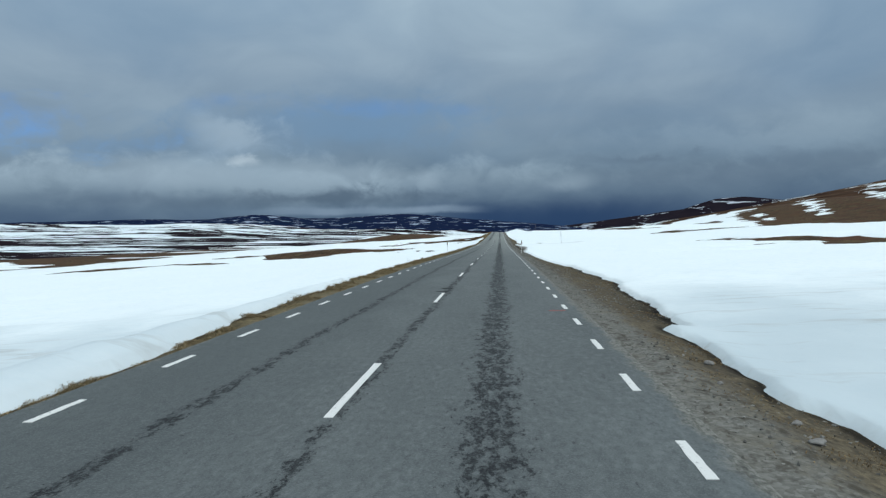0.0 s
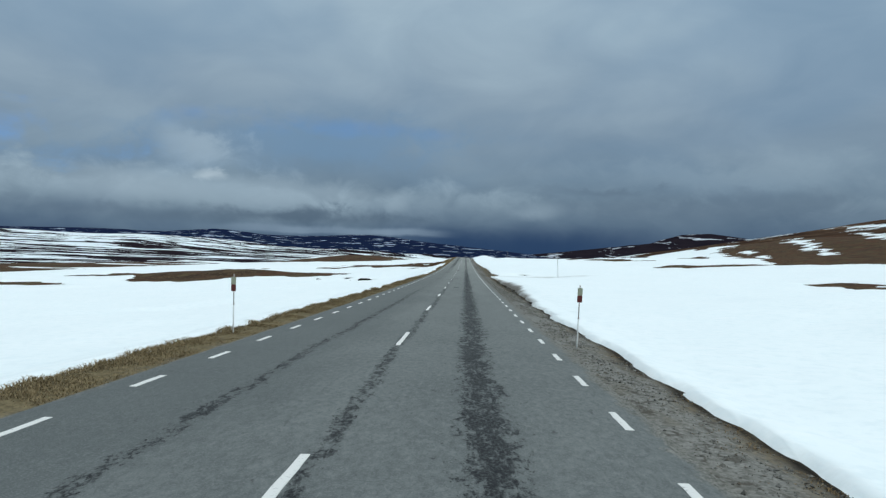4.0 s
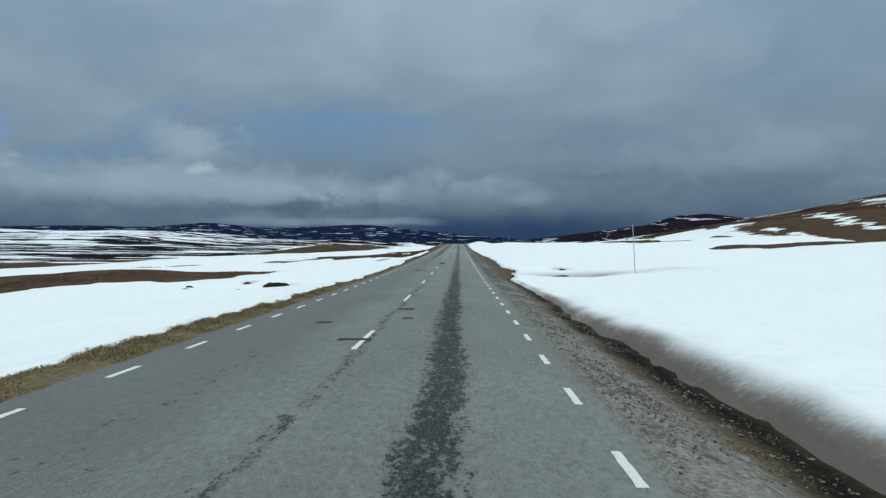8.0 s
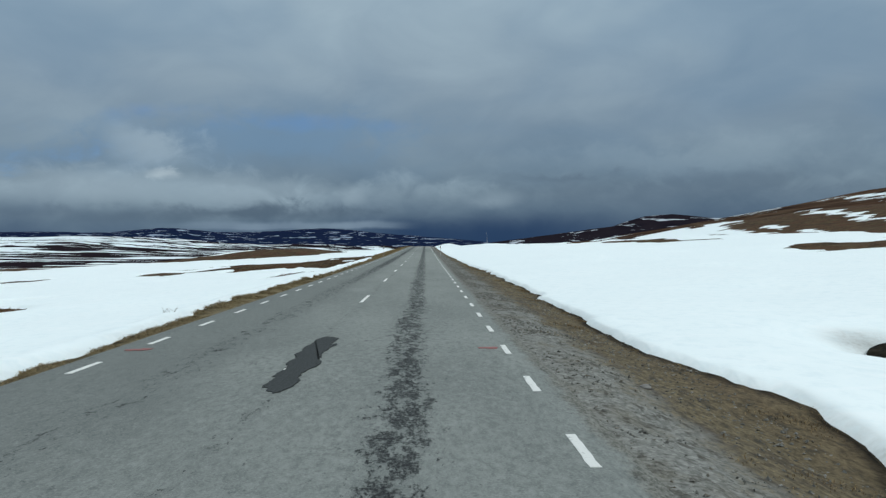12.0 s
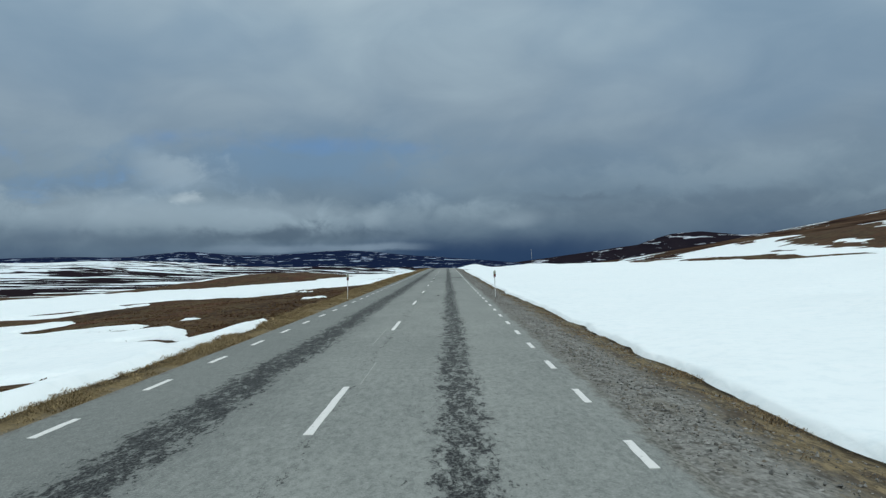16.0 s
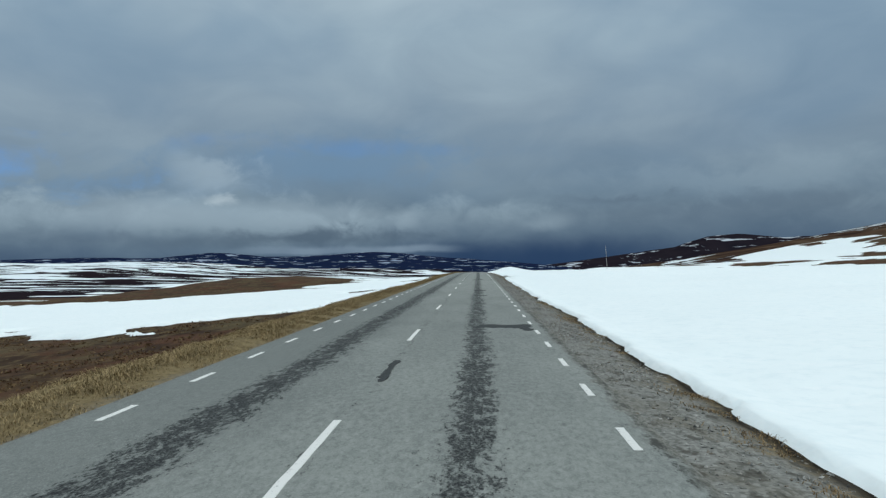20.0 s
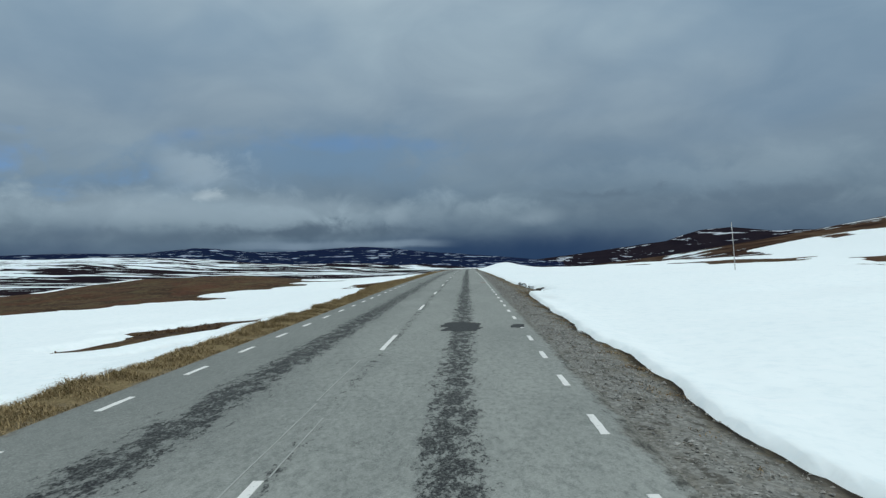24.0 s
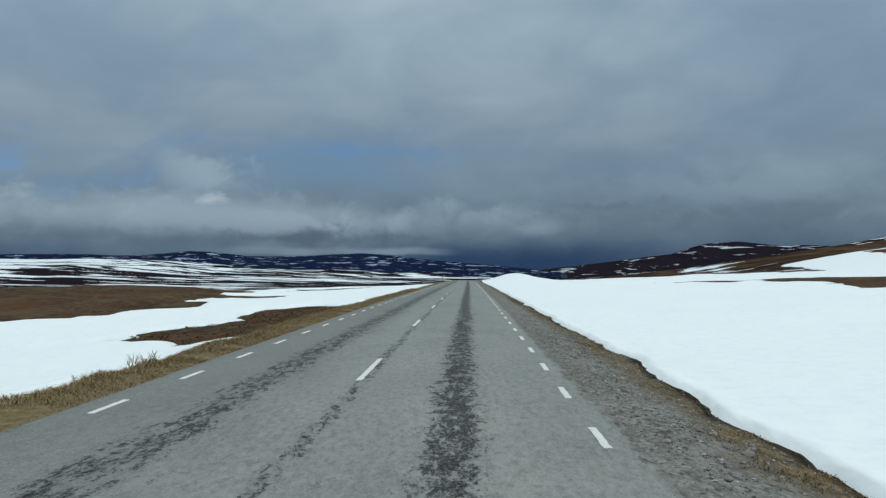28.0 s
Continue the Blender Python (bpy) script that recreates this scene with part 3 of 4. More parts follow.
# ---- snow ----
# edge of the snow along each verge: distance along the road, distance from its middle
EDGE_R = [(-40, 5.0), (6.5, 4.9), (7.7, 4.88), (8.5, 4.6), (8.9, 4.35), (9.7, 4.68), (11.3, 4.7), (14.6, 4.85), (15.2, 4.55), (16.2, 5.2), (18.4, 5.55), (24, 5.72), (27, 5.9), (32, 6.05), (37, 6.03), (47, 5.95), (51, 5.78), (55, 5.25), (63, 4.65), (70, 4.55), (92, 4.5), (102, 4.45), (105, 4.6), (109, 4.9), (118, 5.0), (127, 5.35), (143, 5.3),
          (150, 5.15), (158, 5.25), (164, 4.98), (168, 5.08), (171, 4.98), (175, 4.8), (179.5, 5.22), (182, 5.7), (185.5, 5.85), (188, 5.75), (188.6, 5.75), (189.2, 6.65), (194.6, 6.8), (195.8, 6.2), (198, 6.7), (200, 6.65), (201, 6.25), (204, 5.75), (212, 5.8), (222, 6.1), (246, 6.1), (251, 6.0), (254, 5.78), (262, 5.7), (266, 5.42), (270, 5.35), (276, 5.5), (282, 5.32), (290, 5.2),
          (300, 4.8), (305, 4.95), (308, 4.83), (312, 4.75), (318, 4.9), (327, 4.55), (336, 4.85), (340, 4.98), (347, 4.75), (356, 4.6), (391, 4.75), (398, 4.7), (404, 4.6), (417, 4.7), (422.8, 5.15), (423.6, 5.6), (424.0, 6.75), (427.0, 6.9), (427.9, 6.45), (428.6, 6.4), (429.1, 7.0), (430.2, 6.8), (430.9, 6.1), (432, 5.98), (436, 5.85), (439.6, 5.75), (440.4, 5.25), (447, 5.1), (458, 5.4), (470, 5.1), (600, 5.1), (1000, 5.3)]
EDGE_L = [(-40, 3.3), (8, 3.32), (12, 3.47), (15, 3.7), (25, 3.82), (29, 4.0), (36, 4.12), (40, 3.95), (46, 4.1), (60, 4.2), (104, 4.05), (112, 3.95), (120, 4.1), (137, 4.4), (150, 3.92), (156, 4.0), (163, 3.9), (168, 3.66), (187, 3.74), (191, 3.86), (199, 3.62), (206, 3.84), (213, 4.0), (240, 3.65), (255, 3.75), (266, 3.72), (275, 3.92), (278, 4.6), (282, 7), (288, 10.5), (294, 13.5), (303, 16), (345, 9), (375, 9.5), (385, 5.3), (391, 5.2), (398, 4.2),
          (412, 4.0), (425, 4.6), (430, 5.6), (436, 6.7), (444, 6.8), (449, 5.5), (452, 4.4), (458, 4.7), (462, 5.8), (468, 7.8), (512, 7.5), (560, 6), (1000, 6)]
# bare ground showing through the snow: from x, y to x, y and half its width
BARE = [(-330, 560, -205, 400, 34), (-105, 205, -72, 197, 6), (-68, 246, -42, 226, 19), (-36, 255, -30, 258, 1.3), (-22, 299, -16, 296, 0.8), (-13, 288, -9, 284, 0.5), (-20, 290, -15, 287, 0.4), (-9, 253, -4.6, 247.5, 0.8), (-56, 304, -39, 305, 2.2), (-39, 305, -33, 340, 4.5), (-75, 322, -46, 352, 4.5), (-35, 328, -31, 360, 9), (-22, 326, -19, 342, 15), (-10, 302, -9, 367, 8), (-18, 312, -14, 330, 9), (-22, 345, -15, 352, 5), (-37, 367, -18, 352, 6.5),
        (-8, 366, -7, 392, 2.3), (-13.5, 267.5, -8.3, 271.5, 2.3), (-10, 404, -8, 409, 0.9), (-14, 412, -10, 414, 0.6), (-8, 408, -6, 412, 0.9), (-12, 417, -7, 418, 0.7), (-14, 408, -9, 424, 1.7), (-8.5, 475, -9, 512, 3.2), (-8, 512, -6, 560, 2.0),
        (-62, 500, -50, 720, 20), (-120, 510, -62, 545, 26), (-100, 500, -60, 480, 24), (-56, 484, -47, 560, 17), (-60, 640, -45, 900, 16), (-13, 415, -9, 424, 1.3), (-14.5, 419, -11, 421, 1.6), (-12, 478, -14, 515, 3.0)]
BARE_R = [(9.2, 193.6, 10.4, 193.9, 0.8), (11.5, 206, 12, 206.2, 0.4), (12.2, 193.5, 13.6, 193.7, 0.65), (-16.5, 204.3, -15.4, 204.7, 0.65), (-19.7, 207, -19.3, 207, 0.3), (39, 156, 40, 124, 3.0), (44, 122, 47, 84, 8.5), (48, 82, 75, 70, 9), (30, 117, 40, 117, 1.2), (20, 79, 26, 78, 1.0), (28, 100, 36, 104, 0.9), (23, 100, 26, 100, 0.5), (88, 290, 190, 415, 25), (56, 305, 80, 303, 4.5), (74, 318, 110, 318, 14), (100, 322, 175, 350, 26), (48, 352, 60, 350, 2.5), (46, 474, 56, 445, 2.2), (74, 398, 58, 450, 6), (64, 470, 62, 545, 7), (66, 600, 122, 548, 31), (70, 560, 150, 600, 16), (90, 560, 230, 640, 16), (110, 240, 200, 300, 20), (140, 120, 240, 190, 26)]
# drifts left lying on bare ground
DRIFTS = [(-12.3, 328.8, -10.8, 329.3, 0.36), (-17, 307, -16, 307.5, 0.3)]


# long drifts lying across the hillside
SLOPE_DRIFTS = [(138, 470, 240, 900, 9), (196, 500, 310, 860, 4.5), (262, 560, 330, 760, 3.5)]


def reach(s, y, x0, y0, x1, y1):
    """Distance to a line on the ground."""
    dx, dy = x1 - x0, y1 - y0
    t = np.clip(((s - x0) * dx + (y - y0) * dy) / (dx * dx + dy * dy), 0, 1)
    return np.hypot(s - x0 - t * dx, y - y0 - t * dy)


def snow_cover(s, y):
    """About the metres inside the snow's edge, below zero on bare ground."""
    right = s - np.interp(y, [e[0] for e in EDGE_R], [e[1] for e in EDGE_R])
    left = -s - np.interp(y, [e[0] for e in EDGE_L], [e[1] for e in EDGE_L])
    v = np.where(s > 0, right, left) + fbm(s, y, 2.0, 4, 41) * np.where(s > 0, 0.45, 0.22) + fbm(s, y * 0.6, 4.0, 5, 43) * 2.2 * ease(-s, 4.6, 8.0)
    rag = fbm(s, y * 0.7, 9, 5, 55)
    wx, wy = fbm(s, y * 0.6, 11, 4, 141), fbm(s, y * 0.6, 11, 4, 151)
    crumb = fbm(s, y * 0.5, 3.2, 5, 47) * 2.0
    for x0, y0, x1, y1, w in BARE + BARE_R:
        a = min(1.5 * w, 11.0)
        fray = crumb * min(1.4, 0.45 * w + 0.35)
        v = np.minimum(v, fray + reach(s + a * wx, y + 1.4 * a * wy, x0, y0, x1, y1) - w * (1 + rag * 0.6) + rag * 1.6)
    for x0, y0, x1, y1, w in DRIFTS:
        v = np.maximum(v, w * (1 + rag * 1.5) - reach(s, y, x0, y0, x1, y1))
    # farther out drifts and heath alternate
    across, along = 0.976 * s - 0.216 * y, 0.976 * y + 0.216 * s
    mottle = (np.where(s > 0, fbm(across * 1.1, along * 0.16, 48, 4, 77), fbm(s * 0.55, y * 0.9, 48, 4, 77)) + np.where(s < 0, -0.09 - 0.07 * ease(y, 380, 620), -0.06 - 0.05 * ease(y, 300, 420))) * 30
    v = v + (np.minimum(v, mottle) - v) * np.where(s < 0, ease(-s + 30 * rag, 60, 230), ease(s, 90, 160))
    for x0, y0, x1, y1, w in SLOPE_DRIFTS:
        v = np.maximum(v, w * (1 + rag * 1.2) - reach(s + 14 * wx, y + 14 * wy, x0, y0, x1, y1))
    return v


def snow_z(s, y, v):
    bank = mound(s, y, 5, 136, 3, 26) + 0.8 * mound(s, y, 5.5, 431, 2.5, 8)
    thick = (np.where(s > 0, 0.12, 0.22) + 0.44 * bank) * (1 - np.exp(-np.clip(v, 0, None) / (np.where(s > 0, 1.2 - 0.5 * np.clip(bank, 0, 1), 0.45)))) + np.where(s > 0, 0.11, 0.07) * np.clip(v / 0.05, 0, 1) + fbm(s, y, 5, 3, 61) * 0.12 * ease(v, 0.2, 2)
    return ground_z(s + bend(y), y) + np.where(v > 0, thick, np.maximum(v, -1) * 0.5)


melt = snow_cover(GX, GY)
# mask for shade painted along the snow's edge and hollow, with ditch mud
ground = sheet("ground", XS, YS, ground_z(GX + bend(GY), GY), [HEATH, TUNDRA], pick_ground, extra=("shade_and_mud", np.exp(-((melt + 0.08 + 0.22 * mound(GX, GY, 5, 136, 4, 28)) / (0.13 + 0.30 * mound(GX, GY, 5, 136, 4, 28))) ** 2) * (np.abs(GX) < 40) + 1.3 * mound(GX, GY, 6.4, 426.2, 0.52, 2.5) + 1.1 * mound(GX, GY, 6.6, 429.6, 0.45, 0.9) + 0.7 * mound(GX, GY, 5.2, 19, 0.45, 4)))
tagged(ground, "brown tundra heath and gravel verge with patches of old snow", "ground", kind="structure")
NX = np.array([-v for v in side[::-1]] + side_r)
NY = np.array(edges((-12.0, 470.0, 0.48, 0.48), (470.0, 600.0, 0.6, 0.6), (600.0, 1000.0, 0.6, 8.0)))
SX, SY = np.meshgrid(NX, NY)
cover = snow_cover(SX, SY)
kept = (cover > -0.15) & (np.abs(SX) > 3.0)
# grit along the ditch bank, in the stream hollows and thinly along every edge
grit = np.clip(1.1 - cover / (0.28 + 0.42 * mound(SX, SY, 5, 136, 4, 28)), 0, 1) * (0.25 + 1.1 * mound(SX, SY, 5, 136, 4, 28))
grit = grit + 0.55 * mound(SX, SY, 11.5, 196.6, 4.5, 1.7) + 0.35 * mound(SX, SY, 18, 196, 6, 1.2) + sum(0.6 * mound(SX, SY, p[0], p[1] + 0.9, p[2] * 1.9, p[2] * 1.3) for p in PITS) + 0.25 * mound(SX, SY, 5.4, 416, 0.8, 3)
snow = sheet("snow_field", NX, NY, snow_z(SX, SY, cover), [SNOW], keep=kept, extra=("dirt", grit * (0.95 + 0.6 * fbm(SX, SY, 2.6, 3, 91))))
tagged(snow, "old white snow lying over the heath beside the road", "snow", kind="stuff")

# ---- road ----
RX = np.array([-3.22, -3.16, -2.76, -1.4, 0.0, 1.4, 2.9, 3.28, 3.34])
RY = np.array(edges((-40.0, 1000.0, 1.0, 1.0), (1000.0, 2600.0, 5.0, 20.0)))
QX, QY = np.meshgrid(RX, RY)
rz = road_z(QY) + np.interp(np.abs(QX), [0, 3.15, 3.17, 3.4], [0.0, -0.03, -0.03, -0.12])
road = sheet("road", RX, RY, np.where(QY > 950, np.maximum(rz, ground_z(QX + bend(QY), QY) + 0.05), rz), [ASPHALT])
tagged(road, "worn grey asphalt road with cracked dark wheel tracks", "road", kind="structure")


def obj(name, bm, mat, parent=None, label=""):
    me = bpy.data.meshes.new(name)
    bm.to_mesh(me)
    bm.free()
    me.materials.append(mat)
    ob = new(name, me)
    ob.parent = parent
    return tagged(ob, label)


def stripe(length, width, seed):
    """A thin painted bar with slightly ragged edges."""
    rng = random.Random(seed)
    bm = bmesh.new()
    n = 6
    rows = []
    for i in range(n + 1):
        y = length * i / n
        a, b = -width / 2 + rng.uniform(-0.006, 0.006), width / 2 + rng.uniform(-0.006, 0.006)
        rows.append([bm.verts.new((a, y, 0)), bm.verts.new((b, y, 0)), bm.verts.new((b, y, -0.006)), bm.verts.new((a, y, -0.006))])
    for p, q in zip(rows, rows[1:]):
        for k in range(4):
            bm.faces.new((p[k], p[(k + 1) % 4], q[(k + 1) % 4], q[k]))
    bm.faces.new(rows[0])
    bm.faces.new(rows[-1][::-1])
    bmesh.ops.recalc_face_normals(bm, faces=bm.faces)
    return bm


def dash_meshes(name, length, width):
    out = []
    for k in range(4):
        me = bpy.data.meshes.new(name)
        bm = stripe(length, width, k)
        bm.to_mesh(me)
        bm.free()
        me.materials.append(PAINT)
        out.append(me)
    return out


def lay(name, me, x, y):
    ob = new(name, me)
    ob.parent = road
    dz = float(road_z(y + 1) - road_z(y))
    crown = float(np.interp(abs(x), [0, 3.15], [0.0, -0.03]))
    ob.matrix_local = pose(x + float(bend(y)), y, float(road_z(y)) + crown + 0.005, math.degrees(dz))
    return ob


DASH0 = 6.809
long_dashes, short_dashes = dash_meshes("centre_line_dash", 3.0, 0.088), dash_meshes("edge_line_dash", 1.0, 0.084)
for k in range(-3, 60):
    lay("centre_line_dash", long_dashes[k % 4], -0.028, DASH0 + 12 * k)
for k in range(-8, 190):
    drift = -0.291 * min(max(1 - 3 * k / 60, 0), 1.2)
    lay("edge_line_dash", short_dashes[k % 4], LINE_R, DASH0 + 1.640 + drift + 3 * k)
    lay("edge_line_dash", short_dashes[(k + 1) % 4], LINE_L, DASH0 + 0.201 + drift + 3 * k)


# ---- mountains ----
def mountain(name, label, az0, az1, dist, depth, crest, seed, rough, look_of):
    """A range seen far off: crest gives its height in metres along the bearing."""
    na, nd = 160, 26
    a = np.radians(np.linspace(az0, az1, na))[None, :]
    d = np.linspace(0, 1, nd)[:, None]
    r = dist + depth * d
    X, Y = r * np.sin(a), r * np.cos(a)
    top = np.interp(np.degrees(a), [c[0] for c in crest], [c[1] for c in crest])
    prof = np.sin(np.clip(d, 0, 1) * math.pi * 0.62) / math.sin(math.pi * 0.5)
    Z = top * prof * (1 + rough * fbm(X, Y, 420, 4, seed)) + fbm(X, Y, 150, 3, seed + 5) * 14 * rough * prof - 6
    co = np.stack([X, Y, Z], -1).reshape(-1, 3)
    i = (np.arange(nd - 1)[:, None] * na + np.arange(na - 1)[None, :])
    quads = np.stack([i, i + 1, i + na + 1, i + na], -1).reshape(-1, 4)
    me = bpy.data.meshes.new(name)
    me.from_pydata(co.tolist(), [], quads.tolist())
    me.materials.append(look_of)
    me.polygons.foreach_set("use_smooth", np.ones(len(quads), bool))
    return tagged(new(name, me), label, "mountain", kind="structure")


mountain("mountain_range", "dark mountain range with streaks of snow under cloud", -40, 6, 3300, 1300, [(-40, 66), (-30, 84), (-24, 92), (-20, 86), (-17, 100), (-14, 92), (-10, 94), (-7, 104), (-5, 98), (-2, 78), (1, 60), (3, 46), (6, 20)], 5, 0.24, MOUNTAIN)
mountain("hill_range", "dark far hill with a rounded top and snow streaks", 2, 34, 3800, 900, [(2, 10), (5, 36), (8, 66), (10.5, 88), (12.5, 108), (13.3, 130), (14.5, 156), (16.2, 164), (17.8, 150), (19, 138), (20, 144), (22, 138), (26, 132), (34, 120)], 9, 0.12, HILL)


# ---- things ----
def thing(name, label, category, x, y, z=None, turn=0.0, group=""):
    """An empty at the base of a thing, standing on the ground."""
    ob = new(name)
    ob.empty_display_size = 0.2
    ob.matrix_world = pose(x, y, float(ground_z(x, y)) if z is None else z, 0, 0, turn)
    return tagged(ob, label, category, group)


def plain(name, build, bump=None):
    return material(name, build, bump, 0.1)


def tint(a, b, scale, rough=0.7):
    """A plain material that wanders between two colours."""
    return lambda n, pos: (n.mix(n.noise(pos, scale, 4, 0.6), a, b), rough, None)


PATCH = plain("patching_asphalt", lambda n, pos: (n.mix(n.ramp(n.noise(pos, 30, 4, 0.7), [(0.35, 0.0), (0.7, 1.0)]), (0.030, 0.033, 0.034), (0.078, 0.084, 0.084)), 0.9, n.noise(pos, 60, 3)), (0.3, 0.008))
RED = plain("red_road_paint", lambda n, pos: (n.mix(n.ramp(n.noise(pos, 25, 4), [(0.4, 0.0), (0.6, 1.0)]), (0.33, 0.10, 0.10), (0.20, 0.15, 0.14)), 0.8, None))
STEEL = plain("galvanised_steel", tint((0.34, 0.31, 0.29), (0.48, 0.45, 0.42), 8, 0.6))
GREY_GREEN = plain("dull_green_reflector", tint((0.25, 0.275, 0.20), (0.33, 0.35, 0.265), 14, 0.45))
DARK_RED = plain("dull_red_reflector", tint((0.085, 0.028, 0.026), (0.135, 0.042, 0.038), 14, 0.45))
WOOD = plain("weathered_wood", tint((0.30, 0.29, 0.28), (0.46, 0.45, 0.43), 6, 0.9))
WHITE = plain("white_plastic", tint((0.62, 0.64, 0.64), (0.72, 0.73, 0.72), 10, 0.5))
BLACK = plain("black_band", tint((0.02, 0.02, 0.02), (0.04, 0.04, 0.04), 10, 0.6))
ROCK = plain("dark_rock", lambda n, pos: (n.mix(n.ramp(n.noise(pos, 3.5, 5, 0.65), [(0.42, 0.0), (0.62, 1.0)]), (0.008, 0.0075, 0.006), (0.032, 0.027, 0.017)), 0.95, n.noise(pos, 9, 5, 0.7)), (0.8, 0.06))
STONE = plain("grey_stone", lambda n, pos: (n.mix(n.noise(pos, 6, 5, 0.65), (0.13, 0.125, 0.115), (0.33, 0.32, 0.30)), 0.9, n.noise(pos, 30, 4, 0.7)), (0.5, 0.02))
TWIG = plain("bare_twigs", tint((0.10, 0.072, 0.05), (0.20, 0.15, 0.10), 9, 0.9))
ICE = plain("grey_ice", lambda n, pos: (n.mix(n.ramp(n.noise(n.times(pos, (1, 1, 0.5)), 3, 5, 0.6), [(0.36, 0.0), (0.56, 1.0)]), (0.20, 0.19, 0.175), (0.72, 0.75, 0.76)), 0.6, n.noise(pos, 12, 4)), (0.5, 0.03))


def rounded(u, v, k=0.55):
    """Draw in the corners of the unit square."""
    a, b = 2 * u - 1, 2 * v - 1
    return 0.5 + 0.5 * a * math.sqrt(1 - k * b * b / 2), 0.5 + 0.5 * b * math.sqrt(1 - k * a * a / 2)


def ragged(name, mat, x0, x1, y0, y1, seed, rag=0.016):
    """A thin slab with an uneven outline, laid on the road."""
    rng = random.Random(seed)
    bm = bmesh.new()
    w, h = x1 - x0, y1 - y0
    loop = []
    sides = (((0, 0), (1, 0)), ((1, 0), (1, 1)), ((1, 1), (0, 1)), ((0, 1), (0, 0)))
    for a, b in sides:
        n = max(4, int(math.hypot((b[0] - a[0]) * w, (b[1] - a[1]) * h) / 0.04))
        for i in range(n):
            t = i / n
            px, py = a[0] + (b[0] - a[0]) * t, a[1] + (b[1] - a[1]) * t
            px, py = rounded(px, py)
            wob = 0.06 * noise.noise(Vector((px * w * 7, py * h * 7, seed * 2.9))) + 0.15 * noise.noise(Vector((px * w * 2.2, py * h * 2.2, seed * 1.7)))
            loop.append((px * w + wob * (0.45 + 0.55 * min(w, 1)) + rng.uniform(-rag, rag), py * h + wob * (0.6 + 1.4 * min(h, 1)) + rng.uniform(-rag, rag) * 1.5))
    up = [bm.verts.new((p[0], p[1], 0.0)) for p in loop]
    down = [bm.verts.new((p[0], p[1], -0.008)) for p in loop]
    bm.faces.new(up)
    for i in range(len(up)):
        j = (i + 1) % len(up)
        bm.faces.new((up[i], down[i], down[j], up[j]))
    bmesh.ops.recalc_face_normals(bm, faces=bm.faces)
    bmesh.ops.triangulate(bm, faces=[f for f in bm.faces if len(f.verts) > 4])
    ob = obj(name, bm, mat, road)
    crown = float(np.interp(abs((x0 + x1) / 2), [0, 3.15], [0.0, -0.03]))
    dz = float(road_z(y0 + 1) - road_z(y0))
    ob.matrix_local = pose(x0, y0, float(road_z(y0)) + crown + 0.009, math.degrees(dz), -0.5 if x0 < 0 else 0.5)
    return ob


REPAIRS = [(-0.2, 0.06, 23.4, 23.9), (-0.22, 0.05, 22.3, 22.65), (0.49, 0.81, 117.2, 117.7), (-0.5, 0.13, 140.05, 140.4), (0.38, 0.64, 144.6, 144.9), (-1.44, -1.08, 143.5, 143.8),
           (0.16, 0.44, 147.2, 147.75), (-1.48, -0.64, 181.5, 182.5), (-0.1, 0.27, 197.3, 202.7), (0.8, 0.91, 290.8, 291.6), (0.02, 0.13, 324.6, 327.3), (1.4, 2.9, 334.2, 335.35),
           (2.55, 2.85, 333.3, 334.2), (1.24, 1.95, 362.2, 363.2), (1.38, 1.9, 354.8, 355.6), (0.95, 1.9, 394.6, 397.4), (2.68, 2.98, 395.6, 396.4), (-1.94, -1.38, 433.5, 434.0)]
for i, r in enumerate(REPAIRS):
    ragged("asphalt_patch", PATCH, *r, seed=i)
ragged("asphalt_patch", PATCH, 1.14, 1.56, 441.2, 442.5, seed=77)
for i, r in enumerate([(2.52, 2.85, 16.7, 16.86), (2.52, 2.83, 201.0, 201.2), (-2.84, -2.5, 201.2, 201.4), (2.5, 2.84, 433.55, 433.85), (-2.86, -2.6, 433.85, 434.1)]):
    tagged(ragged("painted_mark", RED, *r, seed=100 + i, rag=0.016), "faded red paint mark")


def tube(points, radii, sides=8):
    """A tapered round bar through the points."""
    bm = bmesh.new()
    rings = []
    for k, (p, r) in enumerate(zip(points, radii)):
        p = Vector(p)
        d = (Vector(points[min(k + 1, len(points) - 1)]) - Vector(points[max(k - 1, 0)])).normalized()
        u = d.orthogonal().normalized()
        v = d.cross(u)
        rings.append([bm.verts.new(p + (u * math.cos(a) + v * math.sin(a)) * r) for a in [2 * math.pi * i / sides for i in range(sides)]])
    for a, b in zip(rings, rings[1:]):
        for i in range(sides):
            bm.faces.new((a[i], a[(i + 1) % sides], b[(i + 1) % sides], b[i]))
    bm.faces.new(rings[0][::-1])
    bm.faces.new(rings[-1])
    for f in bm.faces:
        f.smooth = len(f.verts) == 4
    return bm


def slab(cx, cy, cz, sx, sy, sz, bevel=0.004):
    bm = bmesh.new()
    bmesh.ops.create_cube(bm, size=1.0, matrix=Matrix.Translation((cx, cy, cz)) @ Matrix.Diagonal((sx, sy, sz, 1)))
    bmesh.ops.bevel(bm, geom=bm.edges[:], offset=bevel, segments=2, affect="EDGES")
    return bm


